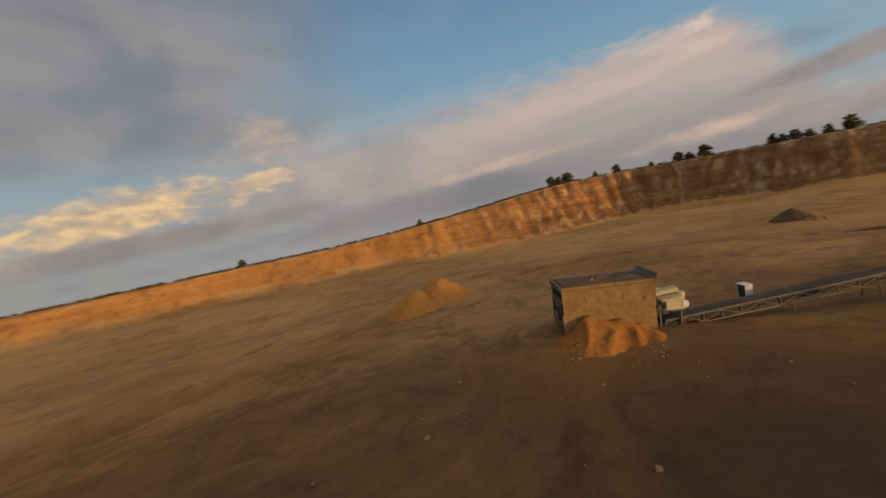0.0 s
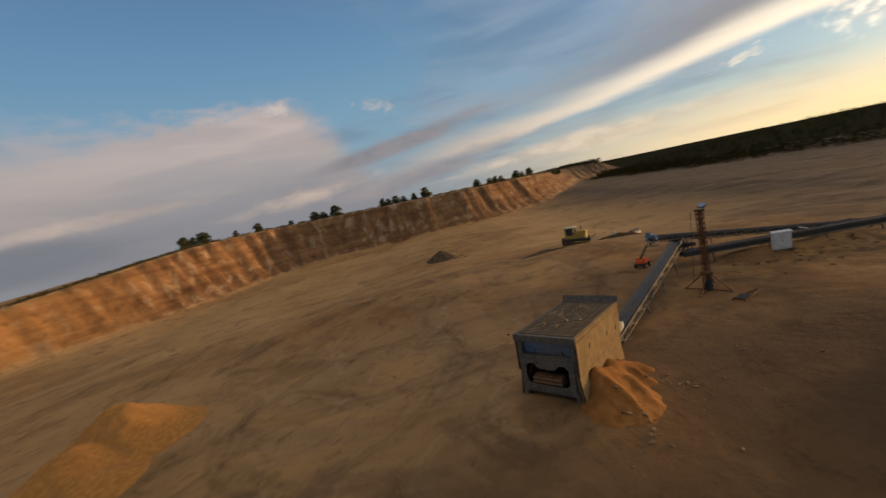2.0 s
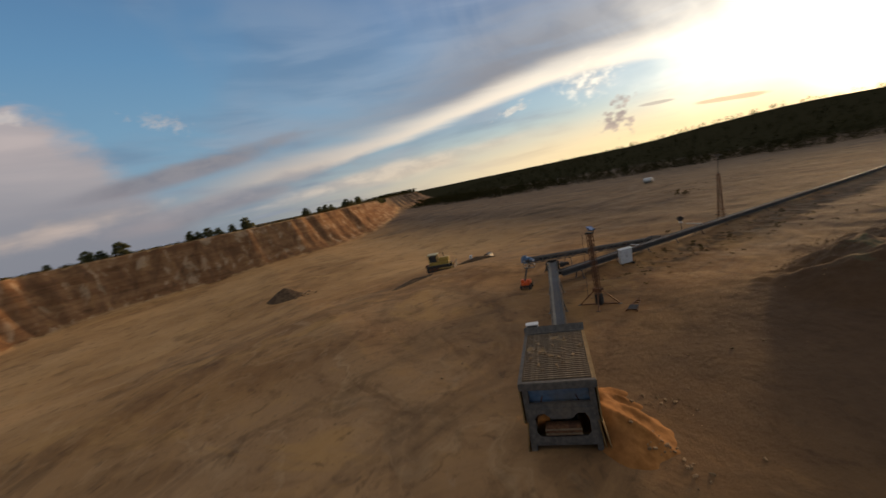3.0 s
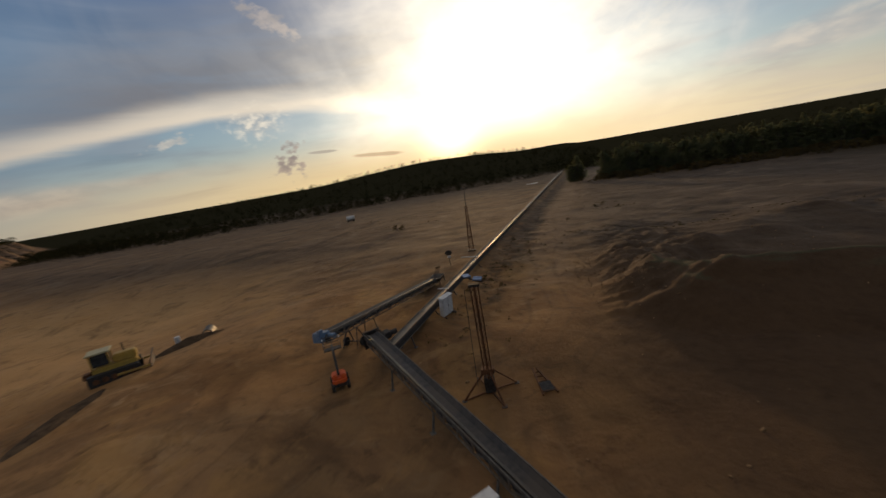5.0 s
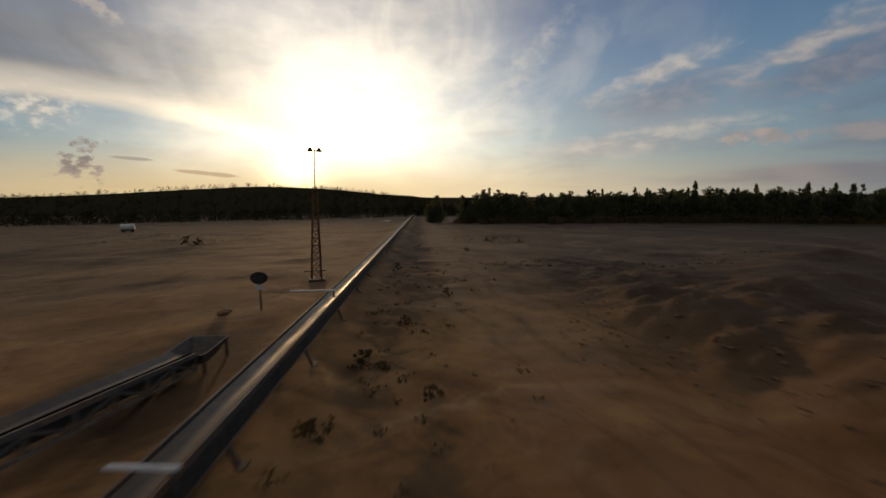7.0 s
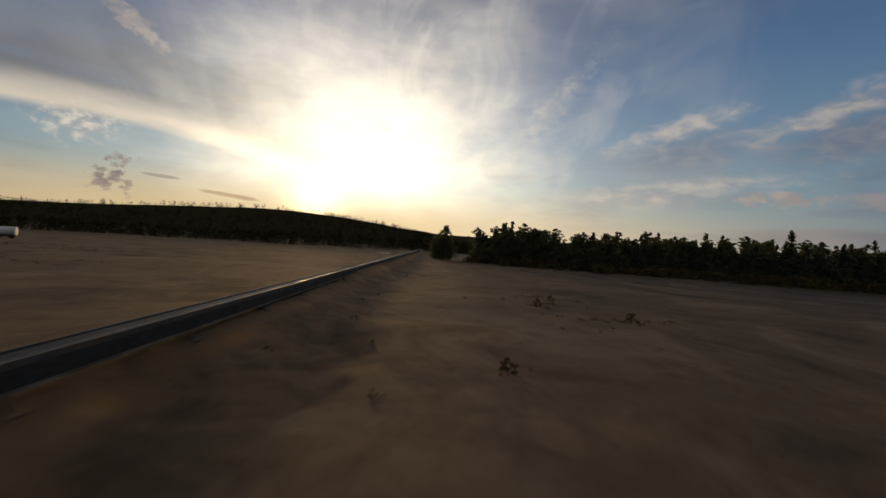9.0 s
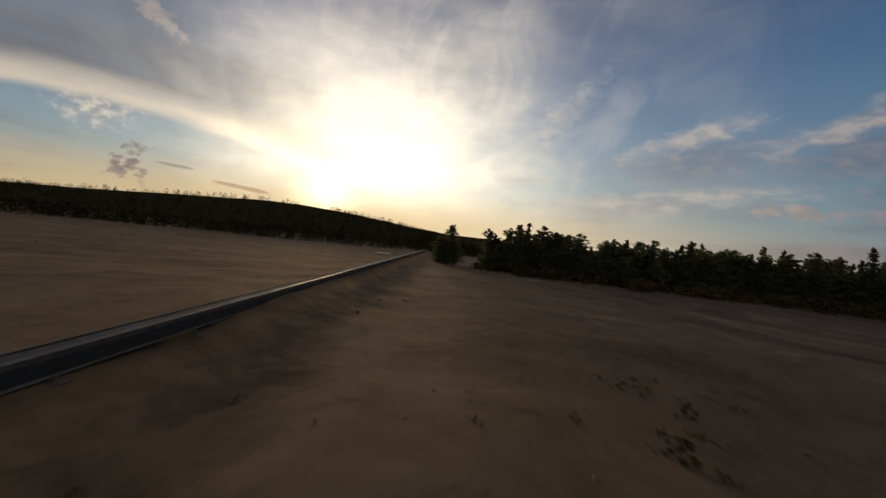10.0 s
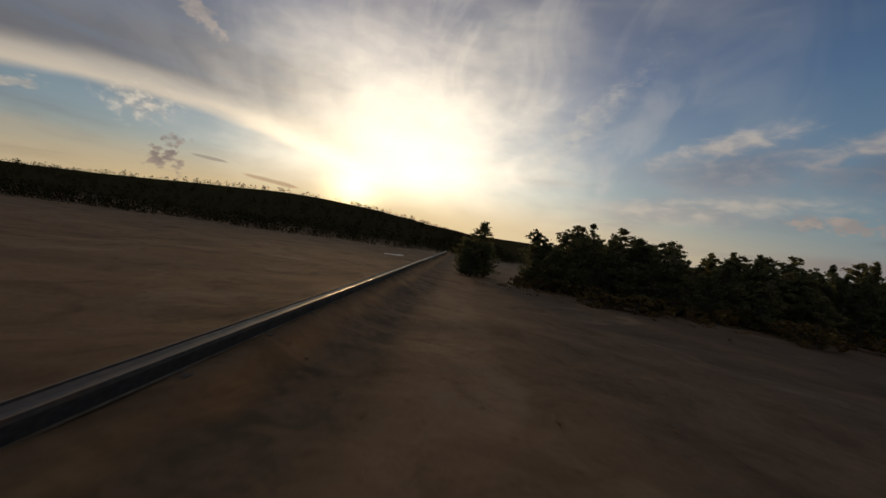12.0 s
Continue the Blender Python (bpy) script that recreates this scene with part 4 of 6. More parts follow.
def hopper():
    t = thing("feed_hopper", HOPPER, "tan and grey steel feed hopper with a grizzly grid on top", "hopper")
    L, W, H = 6.1, 3.1, 4.25
    for sx in (-1, 1):
        for sy in (-1, 1):
            part("corner_post", box(B(), (0.26, 0.26, H - 0.1), (sx * (L / 2 - 0.14), sy * (W / 2 - 0.14), (H - 0.1) / 2 - 0.02), bevel=0.02), GREY, t)
    for sx in (-1.15, 1.15):
        for sy in (-1, 1):
            part("side_post", box(B(), (0.2, 0.2, H - 0.3), (sx, sy * (W / 2 - 0.13), (H - 0.3) / 2), bevel=0.02), GREY, t)
    for sy in (-1, 1):
        part("top_beam", box(B(), (L + 0.1, 0.20, 0.2), (0, sy * (W / 2 + 0.02), H - 0.06), bevel=0.03), TAN if sy < 0 else GREY, t)
        part("bottom_beam", box(B(), (L, 0.22, 0.26), (0, sy * (W / 2 - 0.1), 0.4), bevel=0.02), GREY, t)
        # upper and lower side plates, the lower leaning inward
        part("side_plate", box(B(), (L + 0.06, 0.06, 1.68), (0, sy * (W / 2 + 0.08), H - 1.02), bevel=0.01), TAN, t, "dusty tan side plate")
        part("lower_plate", box(B(), (L + 0.02, 0.06, 1.5), (0, sy * (W / 2 + 0.03), H - 2.55), Matrix.Rotation(radians(7 * sy), 3, "X"), 0.01), TAN, t, "dusty tan side plate")
        for x in (-1.6, 0.9, 2.3):
            part("slot_plate", box(B(), (0.05, 0.03, 0.26), (x, sy * (W / 2 + 0.115), H - 0.95 - 0.1 * x), Matrix.Rotation(radians(12), 3, "Y")), DARK, t, "dark slot in the plate")
        part("rib", box(B(), (L - 0.2, 0.12, 0.12), (0, sy * (W / 2 + 0.06), H - 1.88), bevel=0.01), TAN, t)
    for sx in (-1, 1):
        part("end_beam", box(B(), (0.26, W + 0.2, 0.34), (sx * (L / 2 + 0.02), 0, H - 0.1), bevel=0.03), GREY, t)
        part("middle_beam", box(B(), (0.24, W - 0.2, 0.3), (sx * (L / 2 - 0.1), 0, H - 1.12), bevel=0.03), GREY, t)
        part("foot_beam", box(B(), (0.28, W - 0.1, 0.34), (sx * (L / 2 - 0.1), 0, 1.5), bevel=0.03), GREY, t)
    # sloping end plates of the trough, blue paint showing
    part("end_plate", box(B(), (0.05, W - 0.5, 1.15), (-L / 2 + 0.34, 0, H - 0.8), Matrix.Rotation(radians(-16), 3, "Y")), BLUE, t, "faded blue end plate")
    part("end_plate", box(B(), (0.05, W - 0.5, 2.0), (L / 2 - 0.3, 0, H - 1.2), Matrix.Rotation(radians(14), 3, "Y")), GREY, t)
    # front plate with the wide feeder opening and the roller box in it
    g = B()
    outer = ((-1.42, 1.52), (1.42, 1.52), (1.42, 3.10), (-1.42, 3.10))
    inner = ((-1.14, 2.00), (-0.98, 1.80), (0.98, 1.80), (1.14, 2.00), (1.14, 2.66), (0.98, 2.86), (0.70, 2.88), (0.42, 2.62), (-0.42, 2.62), (-0.70, 2.88), (-0.98, 2.86), (-1.14, 2.66))
    edges = []
    for loop in (outer, inner):
        vs = [g.verts.new((-L / 2 - 0.06, p, q)) for p, q in loop]
        edges += [g.edges.new((vs[i], vs[(i + 1) % len(vs)])) for i in range(len(vs))]
    bmesh.ops.triangle_fill(g, use_beauty=True, edges=edges)
    sheet = bmesh.ops.extrude_face_region(g, geom=list(g.faces))
    bmesh.ops.translate(g, vec=(-0.05, 0, 0), verts=[v for v in sheet["geom"] if isinstance(v, bmesh.types.BMVert)])
    bmesh.ops.recalc_face_normals(g, faces=g.faces)
    part("front_plate", g, GREY, t, "scuffed grey front plate with a wide opening")
    part("roller_box", box(B(), (0.5, 1.5, 0.42), (-L / 2 + 0.08, 0, 2.08), bevel=0.04), RUST, t)
    for z in (1.98, 2.18):
        part("scraper_bar", beam(B(), (-L / 2 - 0.2, -0.78, z), (-L / 2 - 0.2, 0.78, z), 0.05), BAR, t)
    # inner trough
    for sy in (-1, 1):
        part("trough_plate", box(B(), (L - 0.6, 0.05, 2.5), (0, sy * 1.0, H - 1.55), Matrix.Rotation(radians(20 * sy), 3, "X")), RUST, t)
    # feeder belt with rollers under the trough
    part("feeder_belt", box(B(), (L - 0.2, 1.2, 0.12), (0.35, 0, 1.95), bevel=0.03), BELT, t)
    roll = part("feeder_roller", rod(B(), (0, -0.65, 0), (0, 0.65, 0), 0.13, n=14), STEEL, t)
    roll.matrix_basis = Matrix.Translation((-L / 2 + 0.5, 0, 1.78))
    for k in range(5):
        again(roll, Matrix.Translation((-L / 2 + 1.5 + 1.1 * k, 0, 1.78)), t)
    # grizzly bars
    bar = part("grizzly_bar", box(B(), (0.085, W - 0.1, 0.16), (0, 0, 0), bevel=0.012), BAR, t, "worn grizzly bar")
    n = 27
    bar.matrix_basis = Matrix.Translation((-L / 2 + 0.32, 0, H - 0.02))
    for k in range(1, n):
        again(bar, Matrix.Translation((-L / 2 + 0.32 + (L - 0.62) * k / (n - 1), 0, H - 0.02)), t)
    for y in (-0.75, 0.0, 0.75):
        part("grid_rail", box(B(), (L - 0.3, 0.07, 0.12), (0, y, H - 0.17)), RUST, t)
    # sand and fines caught on the grid
    bm = B()
    bmesh.ops.create_grid(bm, x_segments=60, y_segments=28, size=0.5, matrix=Matrix.Diagonal((L - 0.5, W - 0.3, 1, 1)))
    for v in bm.verts:
        k = noise.noise(Vector((v.co.x * 0.7, v.co.y * 0.9, 4.0))) + 0.6 * noise.noise(Vector((v.co.x * 2.6, v.co.y * 2.6, 1.0)))
        v.co.z = H - 0.05 + 0.13 * max(-1.2, min(0.9, k + 0.25 - 0.12 * abs(v.co.x)))
    part("caught_sand", bm, TAN, t, "sand caught between the bars", smooth=True)
    # raised flap at the conveyor end
    part("spill_flap", box(B(), (0.06, W + 0.25, 0.6), (L / 2 + 0.12, 0, H + 0.10), Matrix.Rotation(radians(24), 3, "Y"), 0.015), GREY, t, "bent grey spill plate")
    # loose wing plate at the corner by the spilled sand
    part("wing_plate", box(B(), (0.9, 0.05, 2.3), (-L / 2 + 0.35, -W / 2 - 0.28, 1.25), Matrix.Rotation(radians(-10), 3, "X"), 0.01), TAN, t, "scuffed tan wing plate")


hopper()


def hopper_clods():
    rnd = random.Random(5)
    for k in range(46):
        x = rnd.gauss(0.6, 1.7)
        y = rnd.uniform(-1.3, 1.3)
        if abs(x) > 2.7:
            continue
        p = HOPPER @ Vector((x, y, 4.25 + 0.10))
        stone(p.x, p.y, p.z, rnd.choice((0.05, 0.06, 0.08, 0.1, 0.14)), "sandy clod lying on the hopper grid", "clods on the grid", rnd)


hopper_clods()


def feeder_drive():
    """Cream drive block and switch box between hopper and feeder conveyor."""
    t = thing("feeder_drive", HOPPER @ pose(4.25, 0.15, 0.65), "cream painted drive unit between hopper and conveyor tail", "machine")
    b = box(B(), (1.5, 1.35, 0.36), (0.3, -0.3, 1.72), Matrix.Rotation(radians(-6), 3, "Y"), 0.05)
    part("gearbox", b, CREAM, t)
    part("hood", box(B(), (1.7, 0.75, 0.30), (0.35, 0.35, 2.12), Matrix.Rotation(radians(-8), 3, "Y"), 0.05), CREAM, t, "cream slanted hood")
    part("guard", box(B(), (1.35, 0.22, 0.62), (0.35, -1.1, 1.45), bevel=0.06), CREAM, t, "cream belt guard")
    part("pulley", rod(B(), (1.0, -1.24, 1.5), (1.0, -1.0, 1.5), 0.24, n=18), WHITE, t, "pale pulley wheel")
    part("oil_tank", rod(B(), (1.25, 0.0, 1.55), (1.25, 0.0, 2.05), 0.3, n=16), CREAM, t)
    part("side_tray", box(B(), (0.5, 0.9, 0.08), (0.5, 1.45, 1.95), bevel=0.02), WHITE, t, "pale side tray")
    part("tray_leg", beam(B(), (0.5, 1.2, -0.75), (0.5, 1.2, 1.92), 0.08), GREYSTEEL, t)
    m = rod(B(), (0.0, 0.35, 1.95), (0.0, 1.05, 1.95), 0.24, n=16)
    part("motor", m, STEEL, t)
    part("skid", box(B(), (1.7, 1.7, 0.2), (0.1, -0.2, 1.4), bevel=0.02), GREYSTEEL, t)
    for x in (-0.6, 0.8):
        for y in (-0.95, 0.55):
            part("leg", beam(B(), (x, y, -0.75), (x, y, 1.35), 0.12), GREYSTEEL, t)
    s = thing("switch_box", pose(11.9, -13.4, gz(11.9, -13.4) - 0.6, 0, 0, 140), "grey switch cabinet with a white frame on a post", "cabinet")
    part("post", beam(B(), (0, 0, -0.1), (0, 0, 1.3), 0.12), STEEL, s)
    part("case", box(B(), (0.5, 0.8, 1.0), (0, 0, 1.75), bevel=0.03), DARK, s)
    for y in (-0.42, 0.42):
        part("frame_side", box(B(), (0.56, 0.05, 1.06), (0, y, 1.75), bevel=0.01), WHITE, s)
    part("hood", box(B(), (0.62, 0.95, 0.06), (0, 0, 2.29), bevel=0.01), WHITE, s, "white sheet hood")


feeder_drive()


# ---------------------------------------------------------------- sand heaps
def heap(name, m, radii, height, seed, label, mat=SAND, shape=None, rings=26, spokes=60):
    """A heap of loose sand; shape(u, v) may give its own height in metres."""
    rx, ry = radii
    bm = B()
    rows = []
    for i in range(rings + 1):
        r = i / rings
        row = []
        for k in range(spokes):
            a = 2 * math.pi * k / spokes
            ca, sa = math.cos(a), math.sin(a)
            wob = 1 + 0.13 * noise.noise(Vector((ca * 1.3 + seed, sa * 1.3, 0.0)))
            x, y = rx * r * ca * wob, ry * r * sa * wob
            h = shape(x, y) if shape else height * max(0.0, 1 - r) ** 1.05
            h *= 1 + 0.09 * noise.noise(Vector((x * 0.9, y * 0.9, seed)))
            h += 0.09 * noise.noise(Vector((x * 2.6, y * 2.6, seed + 3.0))) * min(1.0, h)
            row.append(bm.verts.new((x, y, h * (1 - r ** 6) - 0.12 * r ** 4)))
            if i == 0:
                break
        rows.append(row)
    flat = [v for row in rows for v in row]
    at = [m @ Vector((v.co.x, v.co.y, 0)) for v in flat]
    for v, base in zip(flat, ground_height([p.x for p in at], [p.y for p in at])):
        v.co.z += float(base) - m.translation.z
    for k in range(spokes):
        bm.faces.new((rows[0][0], rows[1][k], rows[1][(k + 1) % spokes]))
    for i in range(1, rings):
        for k in range(spokes):
            j = (k + 1) % spokes
            bm.faces.new((rows[i][k], rows[i + 1][k], rows[i + 1][j], rows[i][j]))
    bmesh.ops.recalc_face_normals(bm, faces=bm.faces)
    me = bpy.data.meshes.new(name)
    bm.to_mesh(me)
    bm.free()
    me.materials.append(mat)
    for p in me.polygons:
        p.use_smooth = True
    ob = new(name, me)
    ob.matrix_world = m
    return tagged(ob, label, "heap")


def spill(x, y):
    """Crisp ridges run out from the hopper side with a scooped hollow between them."""
    along, out = -x - 0.1, y + 3.35
    h = 0.0
    for cx, co, top, lean in ((-1.35, 0.0, 2.05, 0.62), (0.6, 0.0, 1.65, 0.68), (2.1, 0.1, 1.2, 0.62), (-3.2, 0.4, 0.75, 0.46), (-1.9, 1.3, 0.95, 0.46)):
        h = max(h, top - lean * math.hypot((along - cx) * 1.05, max(out - co, 0.0)))
    gully = abs(math.sin(1.9 * along + 0.5 * out + 1.3 * noise.noise(Vector((along * 0.5, out * 0.4, 2.0)))))
    h -= 0.42 * gully * min(1.0, max(0.0, out) / 1.2) * min(1.0, max(0.0, h)) + 0.10 * noise.noise(Vector((along * 1.3, out * 1.3, 5.0)))
    return max(-0.14, h - 0.10) * (1.0 if out > -0.2 else 0.45)


heap("sand_mound", PAD @ pose(-0.1, -4.9, 0, 0, 0, 180), (5.2, 4.2), 2.0, 3.0, "spilled orange sand fanned out against the hopper side", SPILL, shape=spill, rings=44, spokes=110)


def ridge(x, y):
    top = 0.0
    for cx, cy, rx, ry, h in ((-3.2, -0.6, 5.8, 6.6, 3.9), (0.8, -1.4, 5.4, 5.2, 2.7), (4.2, 1.8, 4.1, 3.8, 1.7)):
        d = math.hypot((x - cx) / rx, (y - cy) / ry)
        top = max(top, h * max(0.0, 1 - d) ** 0.9)
    return top


heap("sand_mound", pose(12.5, -54.5, 0), (9.0, 8.6), 3.2, 9.0, "tipped heap of orange sand standing alone on the floor", shape=ridge)


heap("spoil_mound", pose(-65.5, -25.5, 0, 0, 0, 30), (6.0, 4.2), 2.3, 17.0, "dark clotted spoil heap standing alone on the floor", DIRT, rings=18, spokes=48)


def litter():
    rnd = random.Random(11)
    for cx, cy, n, r in ((26.0, -18.1, 26, 0.7), (23.5, -14.9, 30, 0.6), (27.6, -18.9, 7, 0.9), (25.2, -14.0, 6, 1.0)):
        for _ in range(n):
            x, y = cx + rnd.gauss(0, r), cy + rnd.gauss(0, r)
            s = rnd.choice((0.04, 0.05, 0.07, 0.09, 0.14))
            local = PAD.inverted() @ Vector((x, y, 0))
            stone(x, y, gz(x, y) + s * 0.2 + max(0.0, spill(-local.x - 0.1, -local.y - 4.9)) * 0.9, s, "broken sandstone lump at the foot of the sand spill", "lumps by the spill", rnd)
    for _ in range(70):
        x, y = rnd.uniform(2, 46), rnd.uniform(-40, 12)
        if math.hypot(x - 22.0, y + 18.5) < 7:
            continue
        s = rnd.choice((0.06, 0.08, 0.1, 0.14, 0.2))
        stone(x, y, gz(x, y) + s * 0.15, s, "loose stone on the sand floor", "loose stones", rnd)
    for _ in range(70):
        x = rnd.uniform(16, 44)
        y = rnd.gauss(24, 11)
        s = rnd.choice((0.05, 0.06, 0.08, 0.11, 0.15))
        stone(x, y, gz(x, y) + s * 0.15, s, "stone in the dark spoil bank", "stones in the bank", rnd)


litter()


# ---------------------------------------------------------------- masts and machines
def lattice(t, z0, z1, w0, w1, bays, mat, bar=0.05, bars="diagonal"):
    """Four-legged lattice between two heights, each bar a part."""
    for sx in (-1, 1):
        for sy in (-1, 1):
            part("leg", beam(B(), (sx * w0 / 2, sy * w0 / 2, z0), (sx * w1 / 2, sy * w1 / 2, z1), bar * 1.5), mat, t)
    for k in range(bays):
        za, zb = z0 + (z1 - z0) * k / bays, z0 + (z1 - z0) * (k + 1) / bays
        wa, wb = w0 + (w1 - w0) * k / bays, w0 + (w1 - w0) * (k + 1) / bays
        for i, (ax, ay, bx, by) in enumerate(((-1, -1, 1, -1), (1, -1, 1, 1), (1, 1, -1, 1), (-1, 1, -1, -1))):
            if (k + i) % 2:
                ax, ay, bx, by = bx, by, ax, ay
            part(bars, beam(B(), (ax * wa / 2, ay * wa / 2, za), (bx * wb / 2, by * wb / 2, zb), bar), mat, t)
            part("rung", beam(B(), (ax * wb / 2, ay * wb / 2, zb), (bx * wb / 2, by * wb / 2, zb), bar), mat, t)


PANEL = material("grey_blue_lamp_panel", (0.17, 0.23, 0.36), (0.25, 0.32, 0.46), 0.3, 0.2, 3.0, 0.03, (0.28, 0.28, 0.30), spec=0.6)


def near_mast():
    x, y = 10.0, -3.9
    t = thing("floodlight_mast", pose(x, y, gz(x, y), 0, 0, 12) @ Matrix.Diagonal((0.88, 0.88, 0.93, 1)), "rusty lattice floodlight mast with two panels and splayed legs", "mast", "quarry masts")
    for off in (-0.15, 0.15):
        for sx in (-1, 1):
            for sy in (-1, 1):
                part("upright", beam(B(), (off + sx * 0.11, sy * 0.2, 0.0), (off + sx * 0.11, sy * 0.2, 7.35), 0.05), RUST, t)
        for k in range(16):
            za, zb = 0.1 + 7.2 * k / 16, 0.1 + 7.2 * (k + 1) / 16
            for sy in (-1, 1):
                a, b = ((-0.11, 0.11) if (k + (sy > 0)) % 2 else (0.11, -0.11))
                part("brace", beam(B(), (off + a, sy * 0.2, za), (off + b, sy * 0.2, zb), 0.03), RUST, t)
            for sx in (-1, 1):
                part("brace", beam(B(), (off + sx * 0.11, -0.2, za), (off + sx * 0.11, 0.2, zb), 0.03), RUST, t)
    part("collar", box(B(), (0.9, 0.62, 0.35), (0, 0, 1.6), bevel=0.04), RUST, t)
    part("ballast", box(B(), (0.72, 0.55, 1.1), (0, 0, 0.6), bevel=0.06), DARK, t, "dark ballast block")
    for a in (25, 115, 205, 295):
        ca, sa = math.cos(radians(a)), math.sin(radians(a))
        part("splay_leg", beam(B(), (ca * 0.35, sa * 0.3, 1.55), (ca * 2.0, sa * 2.0, 0.04), 0.10), RUST, t)
        part("ground_beam", beam(B(), (ca * 0.3, sa * 0.3, 0.12), (ca * 2.0, sa * 2.0, 0.06), 0.09), RUST, t)
        part("foot", box(B(), (0.35, 0.35, 0.06), (ca * 2.0, sa * 2.0, 0.02)), STEEL, t)
    part("platform", box(B(), (0.74, 0.55, 0.14), (0, 0, 7.4), bevel=0.02), DARK, t)
    part("arm", beam(B(), (-0.55, 1.15, 7.62), (0.6, -0.2, 7.62), 0.08), DARK, t)
    for x0, y0, rz in ((-0.5, 0.95, 38), (0.3, 0.0, -10)):
        p = part("lamp_panel", box(B(), (0.58, 0.42, 0.08), (0, 0, 0), bevel=0.02), PANEL, t, "grey-blue floodlight panel")
        p.matrix_basis = pose(x0, y0, 7.78, 14, 6, rz)
        r = part("rim", box(B(), (0.62, 0.46, 0.04), (0, 0, -0.07), bevel=0.01), DARK, p)
    part("cable", rod(B(), (-0.62, -0.4, 7.3), (-0.75, -0.8, 1.0), 0.018, n=6), DARK, t)


def far_mast():
    x, y = -2.2, 39.2
    t = thing("floodlight_mast", pose(x, y, gz(x, y), 0, 1.6, 20) @ Matrix.Diagonal((1, 1, 0.93, 1)), "tapered rusty lattice mast with a thin pole and twin lamps", "mast", "quarry masts")
    lattice(t, 0.0, 8.2, 0.78, 0.30, 13, RUST, 0.055)
    part("pole", rod(B(), (0, 0, 8.0), (0.05, 0, 11.4), 0.045, 0.03), DARK, t)
    part("base_plate", box(B(), (1.3, 1.3, 0.25), (0, 0, 0.05), bevel=0.03), STEEL, t)
    part("step_bar", beam(B(), (-1.0, 0, 0.85), (0.8, 0, 0.85), 0.07), DARK, t)
    part("lamp_bar", beam(B(), (-0.3, 0, 11.4), (0.4, 0, 11.4), 0.05), DARK, t)
    for sx in (-0.3, 0.4):
        bm = rod(B(), (sx, 0, 11.45), (sx, 0, 11.28), 0.13, 0.24, n=16)
        box(bm, (0.22, 0.16, 0.12), (sx, 0, 11.52), bevel=0.02)
        part("lamp", bm, DARK, t, "dark floodlight head")


near_mast()
far_mast()


def boom_lift():
    x, y = -0.9, -3.6
    t = thing("boom_lift", pose(x, y, gz(x, y), 0, 0, 128) @ Matrix.Diagonal((0.86, 0.86, 0.9, 1)), "orange self-propelled boom lift with its basket raised", "machine")
    body = box(B(), (1.75, 1.15, 0.5), (0, 0, 0.74), bevel=0.12)
    part("chassis", box(B(), (1.7, 0.95, 0.32), (0, 0, 0.46), bevel=0.06), DARK, t)
    part("turntable", body, ORANGE, t, "orange bodywork")
    part("engine_cover", box(B(), (0.8, 0.45, 0.4), (-0.4, 0.34, 1.1), bevel=0.10), ORANGE, t, "orange bodywork")
    part("engine_cover", box(B(), (0.8, 0.42, 0.34), (-0.38, -0.36, 1.08), bevel=0.10), ORANGE, t, "orange bodywork")
    for sx in (-0.64, 0.64):
        for sy in (-0.6, 0.6):
            w = part("wheel", rod(B(), (sx, sy - 0.13, 0.32), (sx, sy + 0.13, 0.32), 0.34, n=20), DARK, t, "black rubber wheel")
            part("rim", rod(B(), (sx, sy - 0.14, 0.32), (sx, sy + 0.14, 0.32), 0.16, n=12), GREYSTEEL, w)
    a, b = (-0.5, 0, 1.2), (1.55, 0, 2.3)
    part("boom", beam(B(), a, b, 0.17, 0.2), DARK, t)
    part("boom_tip", beam(B(), (1.4, 0, 2.25), (2.5, 0, 2.55), 0.15, 0.18), GREYSTEEL, t)
    part("jib", beam(B(), (2.5, 0, 2.55), (3.0, 0, 2.15), 0.12), DARK, t)
    part("basket_floor", box(B(), (0.75, 1.5, 0.07), (3.2, 0, 1.95), bevel=0.01), GREYSTEEL, t)
    for z in (2.4, 2.9):
        for sx in (2.85, 3.55):
            part("basket_rail", beam(B(), (sx, -0.73, z), (sx, 0.73, z), 0.04), GREYSTEEL, t)
        for sy in (-0.73, 0.73):
            part("basket_rail", beam(B(), (2.85, sy, z), (3.55, sy, z), 0.04), WHITE, t)
    for sx in (2.85, 3.55):
        for sy in (-0.73, 0.0, 0.73):
            part("basket_post", beam(B(), (sx, sy, 1.95), (sx, sy, 2.92), 0.035), GREYSTEEL, t)
    part("control_box", box(B(), (0.2, 0.5, 0.3), (3.45, 0.2, 2.75), bevel=0.03), DARK, t)


boom_lift()


